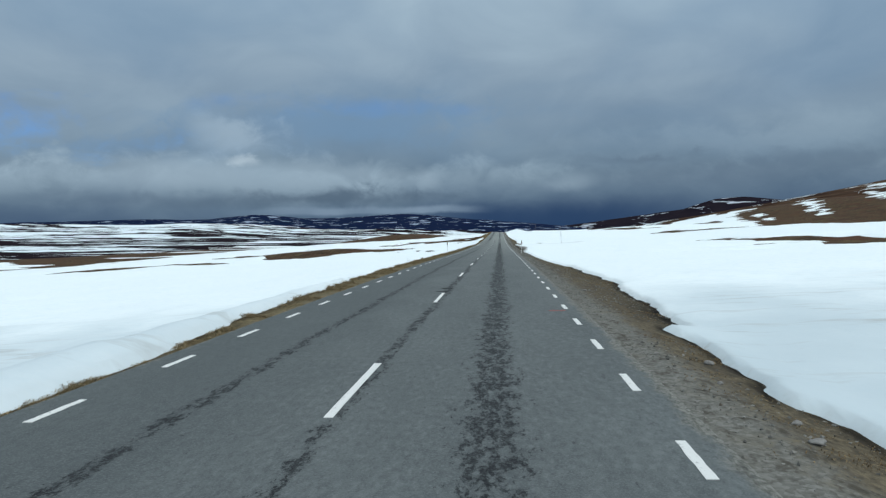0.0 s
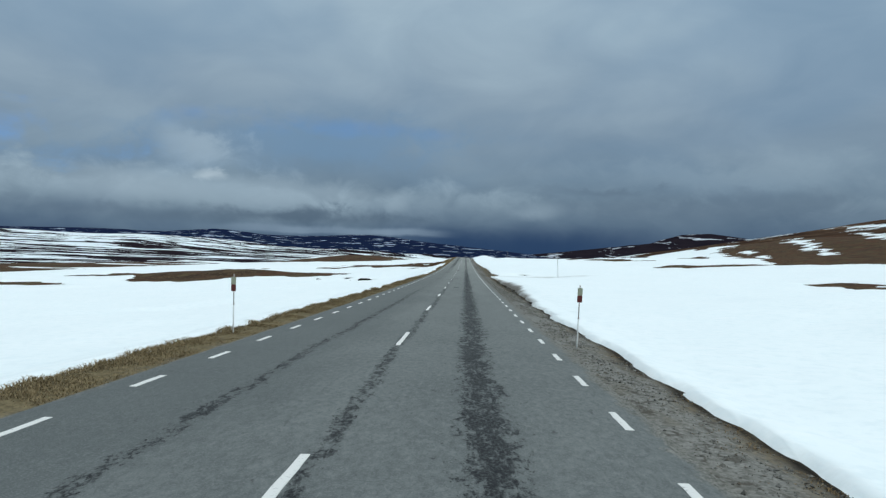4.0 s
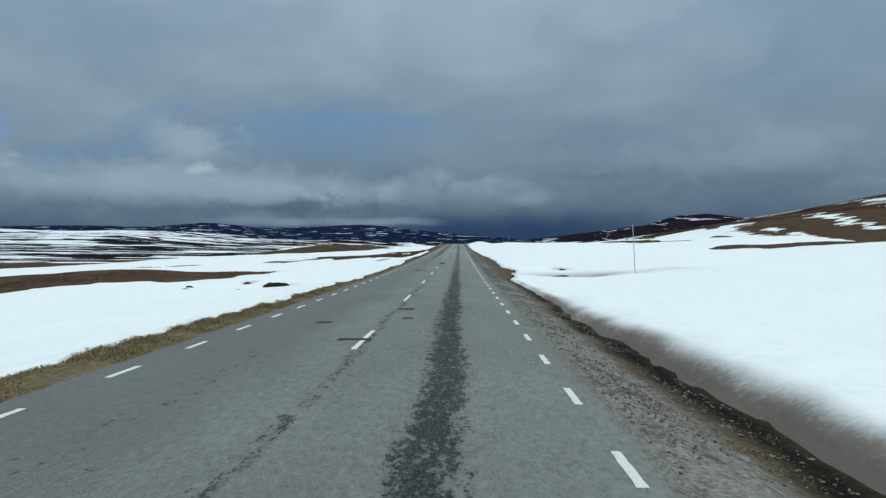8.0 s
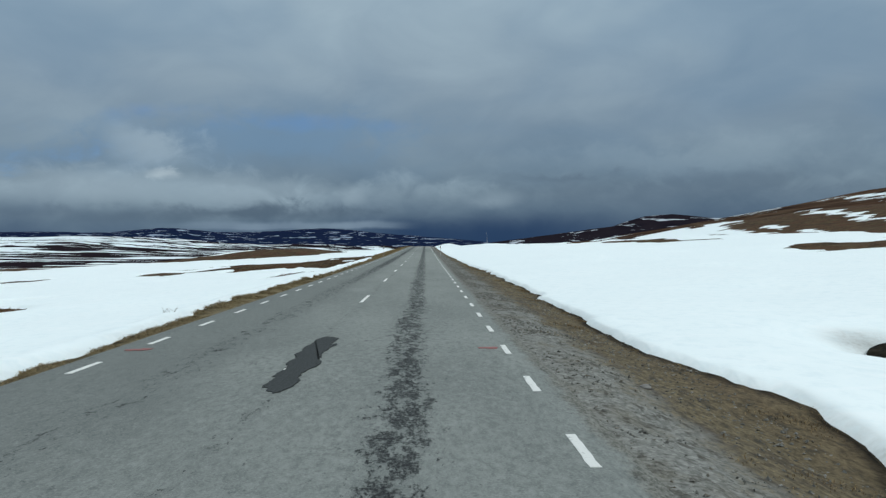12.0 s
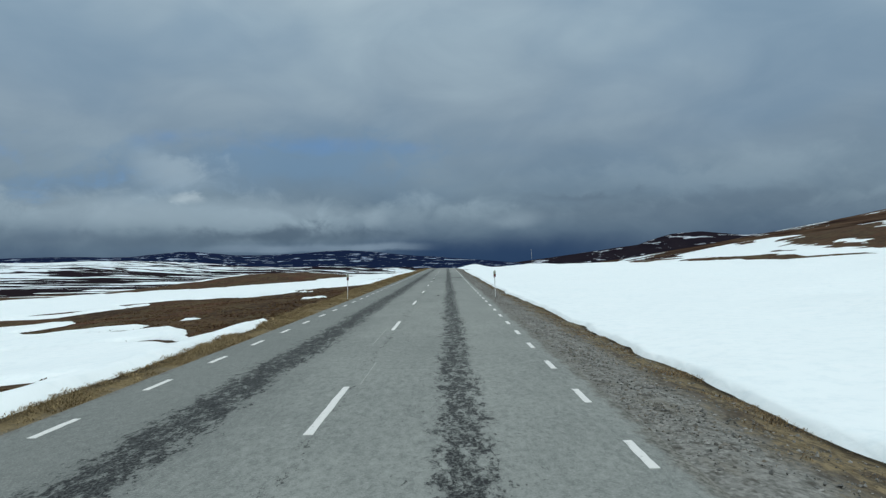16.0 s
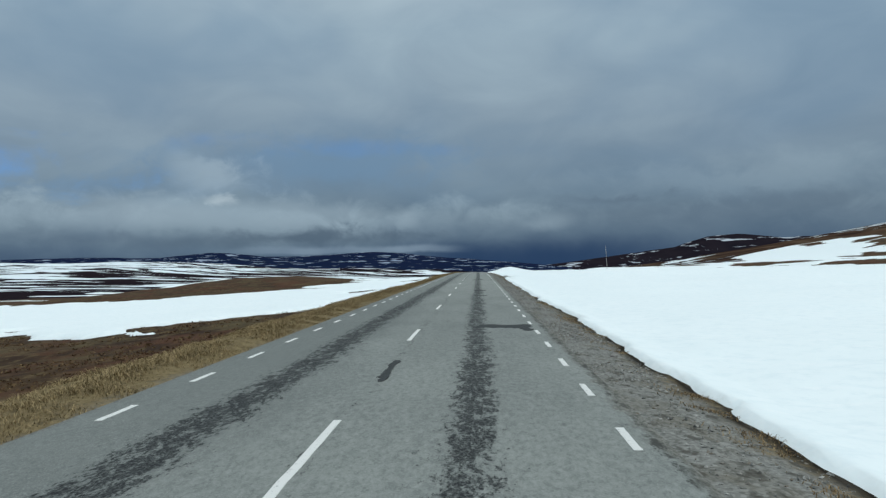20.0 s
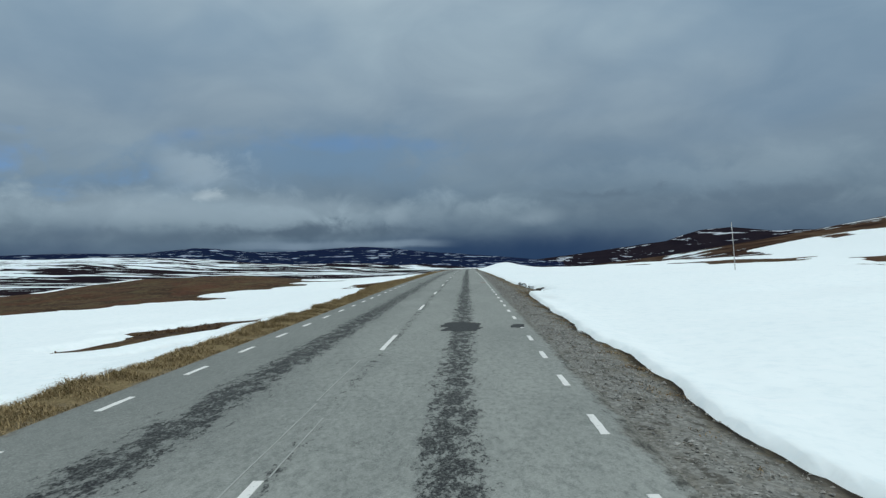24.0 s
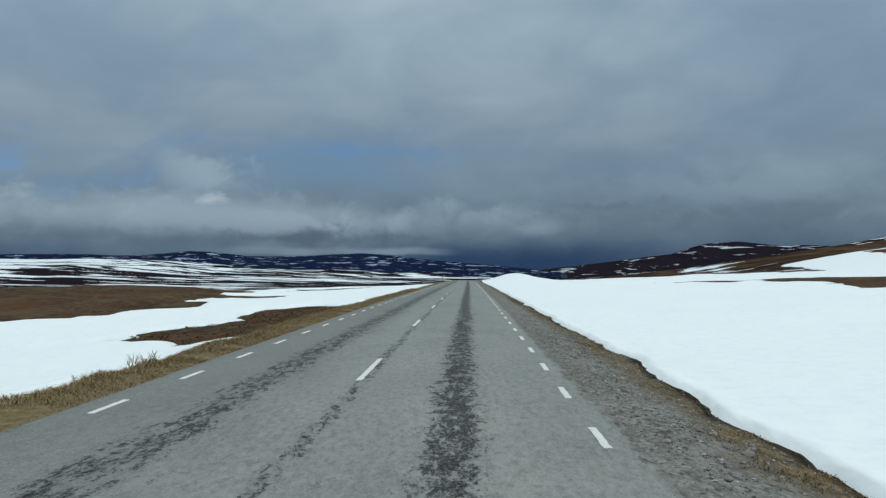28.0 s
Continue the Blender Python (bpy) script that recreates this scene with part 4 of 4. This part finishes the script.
def marker_post(x, y, lean, low):
    """A steel edge marker with a two-coloured board."""
    p = thing("marker_post", "steel roadside marker post with a green and red board", "road marker", x, y, turn=0, group="edge marker posts")
    p.matrix_world = p.matrix_world @ pose(0, 0, 0, 0, lean, 0)
    top = 1.475 - low
    obj("pole", tube([(0, 0, -0.3), (0, 0, 0.35), (0, 0, 0.61)], [0.015, 0.015, 0.015]), WHITE, p, "pale weathered lower pole")
    obj("upper_pole", tube([(0, 0, 0.60), (0, 0, top - 0.05)], [0.0125, 0.012]), STEEL, p)
    obj("cap", tube([(0, 0, top - 0.055), (0, 0, top - 0.035), (0, 0, top - 0.01), (0, 0, top)], [0.010, 0.015, 0.014, 0.006]), STEEL, p, "small rounded cap")
    obj("upper_plate", slab(0, -0.03, top - 0.138, 0.104, 0.012, 0.158), GREY_GREEN, p, "dull pale green reflector plate")
    obj("lower_plate", slab(0, -0.03, top - 0.290, 0.104, 0.012, 0.142), DARK_RED, p, "dull dark red reflector plate")
    obj("bracket", slab(0, -0.015, top - 0.25, 0.05, 0.03, 0.22), STEEL, p)
    obj("clamp", tube([(0, 0, 0.60), (0, 0, 0.64)], [0.018, 0.018]), STEEL, p)
    return p


for x, y, lean in ((3.62, 80.5, 1.5), (-3.68, 80.5, -1), (3.60, 290.1, -1.2), (-3.46, 290.0, 1.5)):
    marker_post(x, y, lean, 0.16 if x > 0 else 0.22)


def snow_stake(x, y, height, lean, label):
    p = thing("snow_stake", label, "snow stake", x, y, group="tall snow stakes")
    p.matrix_world = p.matrix_world @ pose(0, 0, 0, 0, lean, 0)
    pts = [(0.03 * math.sin(2.2 * t), 0, -0.4 + (height + 0.4) * t) for t in (0, 0.3, 0.55, 0.8, 1.0)]
    obj("pole", tube(pts, [0.036, 0.033, 0.031, 0.028, 0.024]), WOOD, p)
    obj("reflector_band", tube([(0.028, 0, height * 0.52), (0.028, 0, height * 0.52 + 0.10)], [0.033, 0.033]), BLACK, p, "dark band round the stake")
    obj("upper_band", tube([(0.027, 0, height * 0.86), (0.027, 0, height * 0.86 + 0.12)], [0.028, 0.027]), WHITE, p, "pale band near the top")
    return p


snow_stake(15.9, 192.2, 4.3, -3.5, "tall grey wooden snow stake leaning in the snow field")
snow_stake(20.3, 433.2, 3.55, -3.5, "tall thin snow stake leaning slightly in deep snow")


def delineator(x, y, label, height):
    p = thing("delineator_post", label, "road marker", x, y, group="far roadside posts")
    obj("post", slab(0, 0, height / 2 - 0.1, 0.13, 0.05, height + 0.2, 0.012), WHITE if height < 1.5 else BLACK, p)
    obj("band", slab(0, 0, height * 0.8, 0.136, 0.056, 0.16, 0.006), BLACK if height < 1.5 else WHITE, p)
    return p


delineator(-4.6, 631, "dark roadside post with a pale band on the verge", 1.9)
delineator(-25, 652, "small white marker post out on the heath", 1.1)


def lump(radius, flat, seed, sub=3):
    """A weathered boulder: a ball pushed about by noise."""
    bm = bmesh.new()
    bmesh.ops.create_icosphere(bm, subdivisions=sub, radius=1.0)
    off = Vector((seed * 3.7, seed * 1.9, seed * 5.3))
    for v in bm.verts:
        d = 1 + 0.35 * noise.noise(v.co * 1.2 + off) + 0.16 * noise.noise(v.co * 3.1 + off)
        v.co = Vector((v.co.x * radius * 1.25, v.co.y * radius, v.co.z * radius * flat)) * d
    for f in bm.faces:
        f.smooth = True
    return bm


def boulder(x, y, r, flat, label, seed, mat=None, sink=0.3, name="boulder", cat="rock", group=""):
    ob = obj(name, lump(r, flat, seed), mat or ROCK)
    ob.matrix_world = pose(x, y, float(ground_z(x, y)) + r * flat * (1 - 2 * sink) + 0.0, 0, 0, seed * 47 % 360)
    return tagged(ob, label, cat, group)


for i, (x, y, r, flat) in enumerate([(9.9, 193.8, 1.12, 0.5), (11.7, 206.0, 0.5, 0.6), (12.8, 193.6, 1.0, 0.4), (-16.0, 204.5, 0.95, 0.6), (-19.5, 207.0, 0.5, 0.7), (-24, 203, 0.4, 0.7), (-28, 204.5, 0.7, 0.45),
                                  (-22.5, 197.5, 0.45, 0.5), (-17.5, 196.5, 0.35, 0.5)]):
    boulder(x, y, r, flat, "dark mossy boulder melted out of a snow hollow", i + 1, sink=0.05 if i in (1, 2) else 0.2, group="boulders in the snow")
for i, (x, y, r, flat) in enumerate([(6.0, 428.5, 0.17, 0.6), (6.25, 429.3, 0.2, 0.6), (6.45, 427.8, 0.2, 0.7), (6.05, 427.0, 0.14, 0.6), (6.35, 426.5, 0.24, 0.6), (6.0, 425.5, 0.2, 0.55), (6.4, 425.2, 0.26, 0.6), (6.1, 424.6, 0.15, 0.6), (6.6, 429.9, 0.2, 0.7)]):
    boulder(x, y, r, flat, "dark rock in a hollow under the snow edge", i + 21, sink=0.45, group="rocks in the ditch hollow")
boulder(5.9, 427.7, 0.2, 0.6, "pale grey rock lying in the ditch hollow", 35, STONE, 0.3, group="rocks in the ditch hollow")
for i, (x, y, r, flat) in enumerate([(5.95, 425.0, 0.17, 0.45), (5.78, 426.3, 0.07, 0.9), (6.2, 430.1, 0.07, 0.95)]):
    boulder(x, y, r, flat, "white lump of old snow lying in the ditch", i + 41, SNOW, name="snow_lump", cat="snow lump", group="snow lumps in the ditch")


def ice_ledge(y0, y1, s0, s1, high, label):
    """The undercut, fluted face of old ice under the snow's edge."""
    bm = bmesh.new()
    n = 90
    rows = []
    for i in range(n + 1):
        t = i / n
        y, x = y0 + (y1 - y0) * t, s0 + (s1 - s0) * t + 0.10 * math.sin(7 * t) - 0.04
        h = high * (0.02 + 0.98 * math.sin(math.pi * min(max(t, 0.004), 0.996)) ** 0.7) * (1 + 0.5 * noise.noise(Vector((t * 9, 3, 1))))
        flute = 0.05 * noise.noise(Vector((y * 2.1, 0, 5))) + 0.03 * noise.noise(Vector((y * 9, 0, 9)))
        z = float(ground_z(x, y))
        prof = [(0.10, -0.10), (0.05 + flute, 0.02), (0.02 + flute * 1.4, h * 0.35), (-0.02 + flute * 1.2, h * 0.7), (-0.05 + flute * 0.5, h * 0.95), (0.04, h * 1.03), (0.35, h * 0.95), (0.8, h * 0.4)]
        rows.append([bm.verts.new((x + p, y, z + q)) for p, q in prof])
    for a, b in zip(rows, rows[1:]):
        for k in range(len(a) - 1):
            f = bm.faces.new((a[k], a[k + 1], b[k + 1], b[k]))
            f.smooth = True
            f.material_index = 1 if k >= 5 else 0
    bm.faces.new(rows[0])
    bm.faces.new(rows[-1][::-1])
    bmesh.ops.recalc_face_normals(bm, faces=bm.faces)
    ob = obj("ice_ledge", bm, ICE)
    ob.data.materials.append(SNOW)
    return tagged(ob, label, "ice", "ice ledges")


ice_ledge(433.6, 440.6, 5.78, 5.64, 0.24, "grey fluted ice face under the snow edge")
ice_ledge(430.6, 433.4, 6.06, 5.90, 0.15, "low dirty ice rim beside the verge")
for i, (x, y, r) in enumerate([(4.1, 6.5, 0.09), (4.25, 7.4, 0.07), (4.0, 9.1, 0.06), (4.35, 11, 0.1), (4.0, 24, 0.08), (4.4, 41, 0.09), (4.1, 56, 0.07), (4.3, 133.5, 0.09), (4.0, 137, 0.08), (4.35, 148, 0.1), (4.2, 171, 0.09),
                                (4.5, 199, 0.1), (4.2, 243, 0.08), (4.0, 262, 0.07), (3.9, 292, 0.08), (4.0, 311, 0.07), (4.1, 329, 0.1), (4.15, 386, 0.08), (4.3, 413, 0.1), (4.6, 430, 0.12), (4.4, 447, 0.1)]):
    boulder(x, y, r * 0.6, 0.6, "grey stone lying on the gravel verge", i + 61, STONE, 0.2, "stone", "stone", "stones on the verge")


def bare_bush(x, y, height, seed):
    """A leafless dwarf birch: stems that fork into fine twigs."""
    p = thing("bare_bush", "small leafless bush of brown twigs on the verge", "bush", x, y, group="bare bushes on the verge")
    rng = random.Random(seed)
    for _ in range(4):
        a, out = rng.uniform(0, 6.28), rng.uniform(0.2, 0.7) * height
        h = height * rng.uniform(0.6, 1.0)
        base = Vector((rng.uniform(-0.08, 0.08), rng.uniform(-0.08, 0.08), -0.05))
        mid = base + Vector((math.cos(a) * out * 0.4, math.sin(a) * out * 0.4, h * 0.55))
        top = base + Vector((math.cos(a) * out, math.sin(a) * out, h))
        stem = obj("stem", tube([base, mid, top], [0.006, 0.0045, 0.002], 5), TWIG, p)
        for _ in range(6):
            q = mid.lerp(top, rng.uniform(0, 0.9))
            b = rng.uniform(0, 6.28)
            tip = q + Vector((math.cos(b) * 0.3 * height, math.sin(b) * 0.3 * height, rng.uniform(0.15, 0.5) * height))
            obj("twig", tube([q, q.lerp(tip, 0.5) + Vector((0, 0, 0.02)), tip], [0.003, 0.0025, 0.0015], 4), TWIG, stem)
    return p


for i, (x, y, h) in enumerate([(-4.25, 452.8, 0.34), (-4.4, 451.2, 0.2), (-4.2, 453.6, 0.26), (-4.2, 59.0, 0.24), (-4.3, 57.5, 0.2), (-4.2, 207.5, 0.3), (-4.3, 52.0, 0.28)]):
    bare_bush(x, y, h, i)


def soup(name, verts, faces, mat, label, category, smooth=False):
    """One mesh of very many small pieces."""
    me = bpy.data.meshes.new(name)
    me.vertices.add(len(verts))
    me.vertices.foreach_set("co", np.asarray(verts, np.float32).ravel())
    k = faces.shape[1]
    me.loops.add(faces.size)
    me.loops.foreach_set("vertex_index", faces.ravel().astype(np.int32))
    me.polygons.add(len(faces))
    me.polygons.foreach_set("loop_start", np.arange(0, faces.size, k, dtype=np.int32))
    me.polygons.foreach_set("use_smooth", np.full(len(faces), smooth))
    me.materials.append(mat)
    me.update()
    me.validate()
    return tagged(new(name, me), label, category, kind="stuff")


def islands(colors, rough=0.95, first=(1.0, 1.0, 1.0)):
    """A material whose loose pieces differ in colour."""
    def build(n, pos):
        late = n.step(n.add("ShaderNodeSeparateXYZ", {0: pos}).outputs[1], 215, 290)
        r = n.add("ShaderNodeNewGeometry").outputs["Random Per Island"]
        return n.mix(1.0, n.ramp(r, [(i / (len(colors) - 1), c) for i, c in enumerate(colors)]), n.mix(late, first, (1.0, 1.0, 1.0)), "MULTIPLY"), rough, None
    return build


STRAW_BLADES = plain("straw_blades", islands([(0.10, 0.076, 0.038), (0.29, 0.218, 0.112), (0.17, 0.128, 0.064), (0.42, 0.325, 0.175), (0.22, 0.165, 0.085), (0.075, 0.058, 0.032)], first=(0.84, 0.86, 0.90)))
DULL_BLADES = plain("dull_blades", islands([(0.045, 0.034, 0.022), (0.24, 0.168, 0.086), (0.10, 0.070, 0.040), (0.36, 0.265, 0.142), (0.16, 0.105, 0.056), (0.065, 0.050, 0.030)], first=(0.85, 0.86, 0.86)))
PEBBLES = plain("pebbles", islands(first=(0.72, 0.71, 0.69), colors=[(0.09, 0.09, 0.085), (0.22, 0.222, 0.21), (0.15, 0.15, 0.138), (0.38, 0.378, 0.355), (0.16, 0.14, 0.112), (0.26, 0.26, 0.243), (0.09, 0.088, 0.08)]))
SPRIGS = plain("heath_sprigs", islands([(0.045, 0.028, 0.018), (0.13, 0.078, 0.042), (0.075, 0.048, 0.028), (0.19, 0.135, 0.07), (0.095, 0.05, 0.03), (0.03, 0.022, 0.016)]))

gen = np.random.default_rng(7)


def blades(name, x, y, height, mat, label):
    """Bent grass blades of three triangles each."""
    n = len(x)
    z = ground_z(x, y) - 0.02
    a, lean = gen.uniform(0, 2 * math.pi, n), gen.uniform(0.8, 1.7, n)
    w = gen.uniform(0.003, 0.0065, n)
    d = np.stack([np.cos(a), np.sin(a)], -1)
    q = np.stack([-np.sin(a), np.cos(a)], -1) * w[:, None]
    base = np.stack([x, y], -1)
    mid, tip = base + d * (lean * height * 0.35)[:, None], base + d * (lean * height)[:, None]
    v = np.zeros((n, 5, 3))
    v[:, 0, :2], v[:, 1, :2], v[:, 2, :2], v[:, 3, :2], v[:, 4, :2] = base - q, base + q, mid + q * 0.8, mid - q * 0.8, tip
    v[:, 0, 2], v[:, 1, 2] = z, z
    v[:, 2, 2], v[:, 3, 2] = z + height * 0.6, z + height * 0.6
    v[:, 4, 2] = z + height * (1 - 0.30 * lean ** 2)
    i = np.arange(n)[:, None] * 5
    f = np.concatenate([i + [[0, 1, 2]], i + [[0, 2, 3]], i + [[3, 2, 4]]])
    return soup(name, v.reshape(-1, 3), f, mat, label, "grass")


def scatter(n, x0, x1, y0, y1, weight):
    x, y = gen.uniform(x0, x1, n), gen.uniform(y0, y1, n)
    keep = gen.uniform(0, 1, n) < np.clip(weight(x, y), 0, 1)
    return x[keep], y[keep]


def verge_grass(n, y0, y1):
    """Tufted dead grass between the asphalt and the snow left of the road."""
    y = gen.uniform(y0, y1, n)
    lim = np.clip(np.interp(y, [e[0] for e in EDGE_L], [e[1] for e in EDGE_L]), 3.5, 6.8)
    x = -(3.2 + (lim + 0.1 - 3.2) * gen.uniform(0, 1, n))
    tuft = fbm(x, y, 0.7, 3, 101)
    keep = (snow_cover(x, y) < 0.03) & (gen.uniform(0, 1, n) < np.clip(ease(-x, 3.14, 3.32) * (0.85 + 1.0 * tuft), 0, 1))
    x, y, lim, tuft = x[keep], y[keep], lim[keep], tuft[keep]
    tall = gen.uniform(0.03, 0.085, len(x)) * (0.75 + 1.3 * np.clip(tuft, -0.3, 0.5)) * (0.7 + 0.6 * ease(-x, 3.4, 3.9)) * np.interp(y, [0, 150, 168, 205, 215, 255, 300, 520], [1.4, 1.4, 1.05, 1.05, 1.4, 1.7, 1.9, 1.9])
    return x, y, tall


early, late = verge_grass(420000, -3, 280), verge_grass(620000, 280, 520)
gx, gy, gh = [np.concatenate(c) for c in zip(early, late)]
blades("verge_grass", gx, gy, gh, STRAW_BLADES, "dry yellow grass along the road's edge")


def verge_turf(n):
    """Lumps of dead brown turf between the gravel and the snow right of the road."""
    y = gen.uniform(-3, 500, n)
    lim = np.interp(y, [e[0] for e in EDGE_R], [e[1] for e in EDGE_R])
    x = lim + 0.1 - 1.9 * gen.uniform(0, 1, n) ** 1.3
    lump_at = fbm(x, y, 0.75, 3, 105)
    weight = ease(x - 0.35 * ease(y, 60, 95), 3.45, 4.1) * (0.25 + 0.75 * ease(x - lim, -1.4, -0.5)) * np.clip(np.interp(y, [0, 60, 95], [0.75, 0.75, 0.30]) + 2.6 * lump_at, 0, 1)
    keep = (snow_cover(x, y) < -0.05) & (gen.uniform(0, 1, n) < weight)
    x, y, lump_at = x[keep], y[keep], lump_at[keep]
    return x, y, gen.uniform(0.02, 0.06, len(x)) * (0.7 + 1.6 * np.clip(lump_at, -0.2, 0.5)) * np.interp(y, [0, 120, 160, 240], [0.8, 0.7, 1.0, 1.25])


gx, gy, gh = verge_turf(620000)
blades("verge_turf", gx, gy, gh, DULL_BLADES, "short brown dead turf between gravel and snow")

OCT_V = np.array([(1, 0, 0), (-1, 0, 0), (0, 1, 0), (0, -1, 0), (0, 0, 1), (0, 0, -1)], float)
OCT_F = np.array([(a, b, c) if (a + b // 2) % 2 == 0 else (b, a, c) for c in (4,) for a, b in ((0, 2), (2, 1), (1, 3), (3, 0))] + [(2, 0, 5), (1, 2, 5), (3, 1, 5), (0, 3, 5)])


def pebbles(name, x, y, size, label):
    n = len(x)
    v = OCT_V[None] * gen.uniform(0.75, 1.3, (n, 6, 1)) * size[:, None, None] + gen.normal(0, 0.2, (n, 6, 3)) * size[:, None, None]
    v = v * gen.uniform(0.6, 1.3, (n, 1, 3)) * np.array([1, 1, 0.65])
    v = v + np.stack([x, y, ground_z(x, y) + size * 0.2], -1)[:, None, :]
    f = OCT_F[None] + np.arange(n)[:, None, None] * 6
    return soup(name, v.reshape(-1, 3), f.reshape(-1, 3), PEBBLES, label, "gravel")


def shoulder(x, y):
    lim = np.interp(y, [e[0] for e in EDGE_R], [e[1] for e in EDGE_R])
    return ease(x, 3.2, 3.45) * (x < lim - 0.12) * (0.55 + 1.6 * fbm(x, y, 2.0, 3, 107)) * (1 - 0.5 * ease(x, 4.0, 4.6)) * (0.35 + 0.65 * ease(y, 50, 110))


px, py = scatter(420000, 3.18, 6.0, -2, 470, shoulder)
pebbles("verge_gravel", px, py, 0.008 + 0.022 * gen.uniform(0, 1, len(px)) ** 3, "loose grey gravel on the road's shoulder")


def heath_weight(x, y):
    return (snow_cover(x, y) < -0.45) * (-x > 5.0) * (0.5 + 1.8 * fbm(x, y, 3.0, 3, 109)) * np.clip(9 / (-x), 0.15, 1)


hx, hy = scatter(64000, -34, -4.6, 236, 520, heath_weight)
n = len(hx)
reps = 12
cx, cy = np.repeat(hx, reps), np.repeat(hy, reps)
rad = np.repeat(gen.uniform(0.08, 0.26, n), reps)
ang, rr, up = gen.uniform(0, 2 * math.pi, n * reps), np.sqrt(gen.uniform(0, 1, n * reps)), gen.uniform(0.0, 0.5, n * reps)
lx, ly = cx + np.cos(ang) * rr * rad, cy + np.sin(ang) * rr * rad
lz = ground_z(cx, cy) + up * rad * (1.1 - rr * 0.7)
size = gen.uniform(0.02, 0.06, n * reps)
tri = gen.normal(0, 1, (n * reps, 3, 3)) * size[:, None, None] * np.array([1, 1, 0.7])
soup("heath_shrubs", (tri + np.stack([lx, ly, lz], -1)[:, None, :]).reshape(-1, 3), np.arange(n * reps * 3).reshape(-1, 3), SPRIGS, "low brown heather and dwarf shrubs on the bare heath", "heather")

# ---- frozen lake ----
bm = bmesh.new()
ring = []
for i in range(96):
    a = 2 * math.pi * i / 96
    k = 1 + 0.25 * noise.noise(Vector((math.cos(a) * 1.5, math.sin(a) * 1.5, 4)))
    ring.append(bm.verts.new((-420 + 520 * k * math.cos(a), 2550 + 330 * k * math.sin(a), 0)))
bm.faces.new(ring)
lake = obj("frozen_lake", bm, SNOW)
lake.location.z = -6.0
tagged(lake, "flat frozen lake covered with white snow", "lake", kind="structure")

# ---- thin guide lines left from marking out the road ----
FAINT = plain("worn_line_paint", tint((0.26, 0.275, 0.26), (0.42, 0.43, 0.41), 9, 0.8))
guides = [dash_meshes("guide_line", length, 0.016)[0] for length in (4.0, 2.4)]
for me in guides:
    me.materials.clear()
    me.materials.append(FAINT)
for x, y, k in ((-0.21, 381.2, 0), (-0.24, 385.4, 0), (0.03, 381.9, 1), (-0.26, 155.9, 1), (-0.20, 267.5, 0), (0.13, 262.0, 1), (-0.19, 394.0, 1)):
    lay("guide_line", guides[k], x, y)
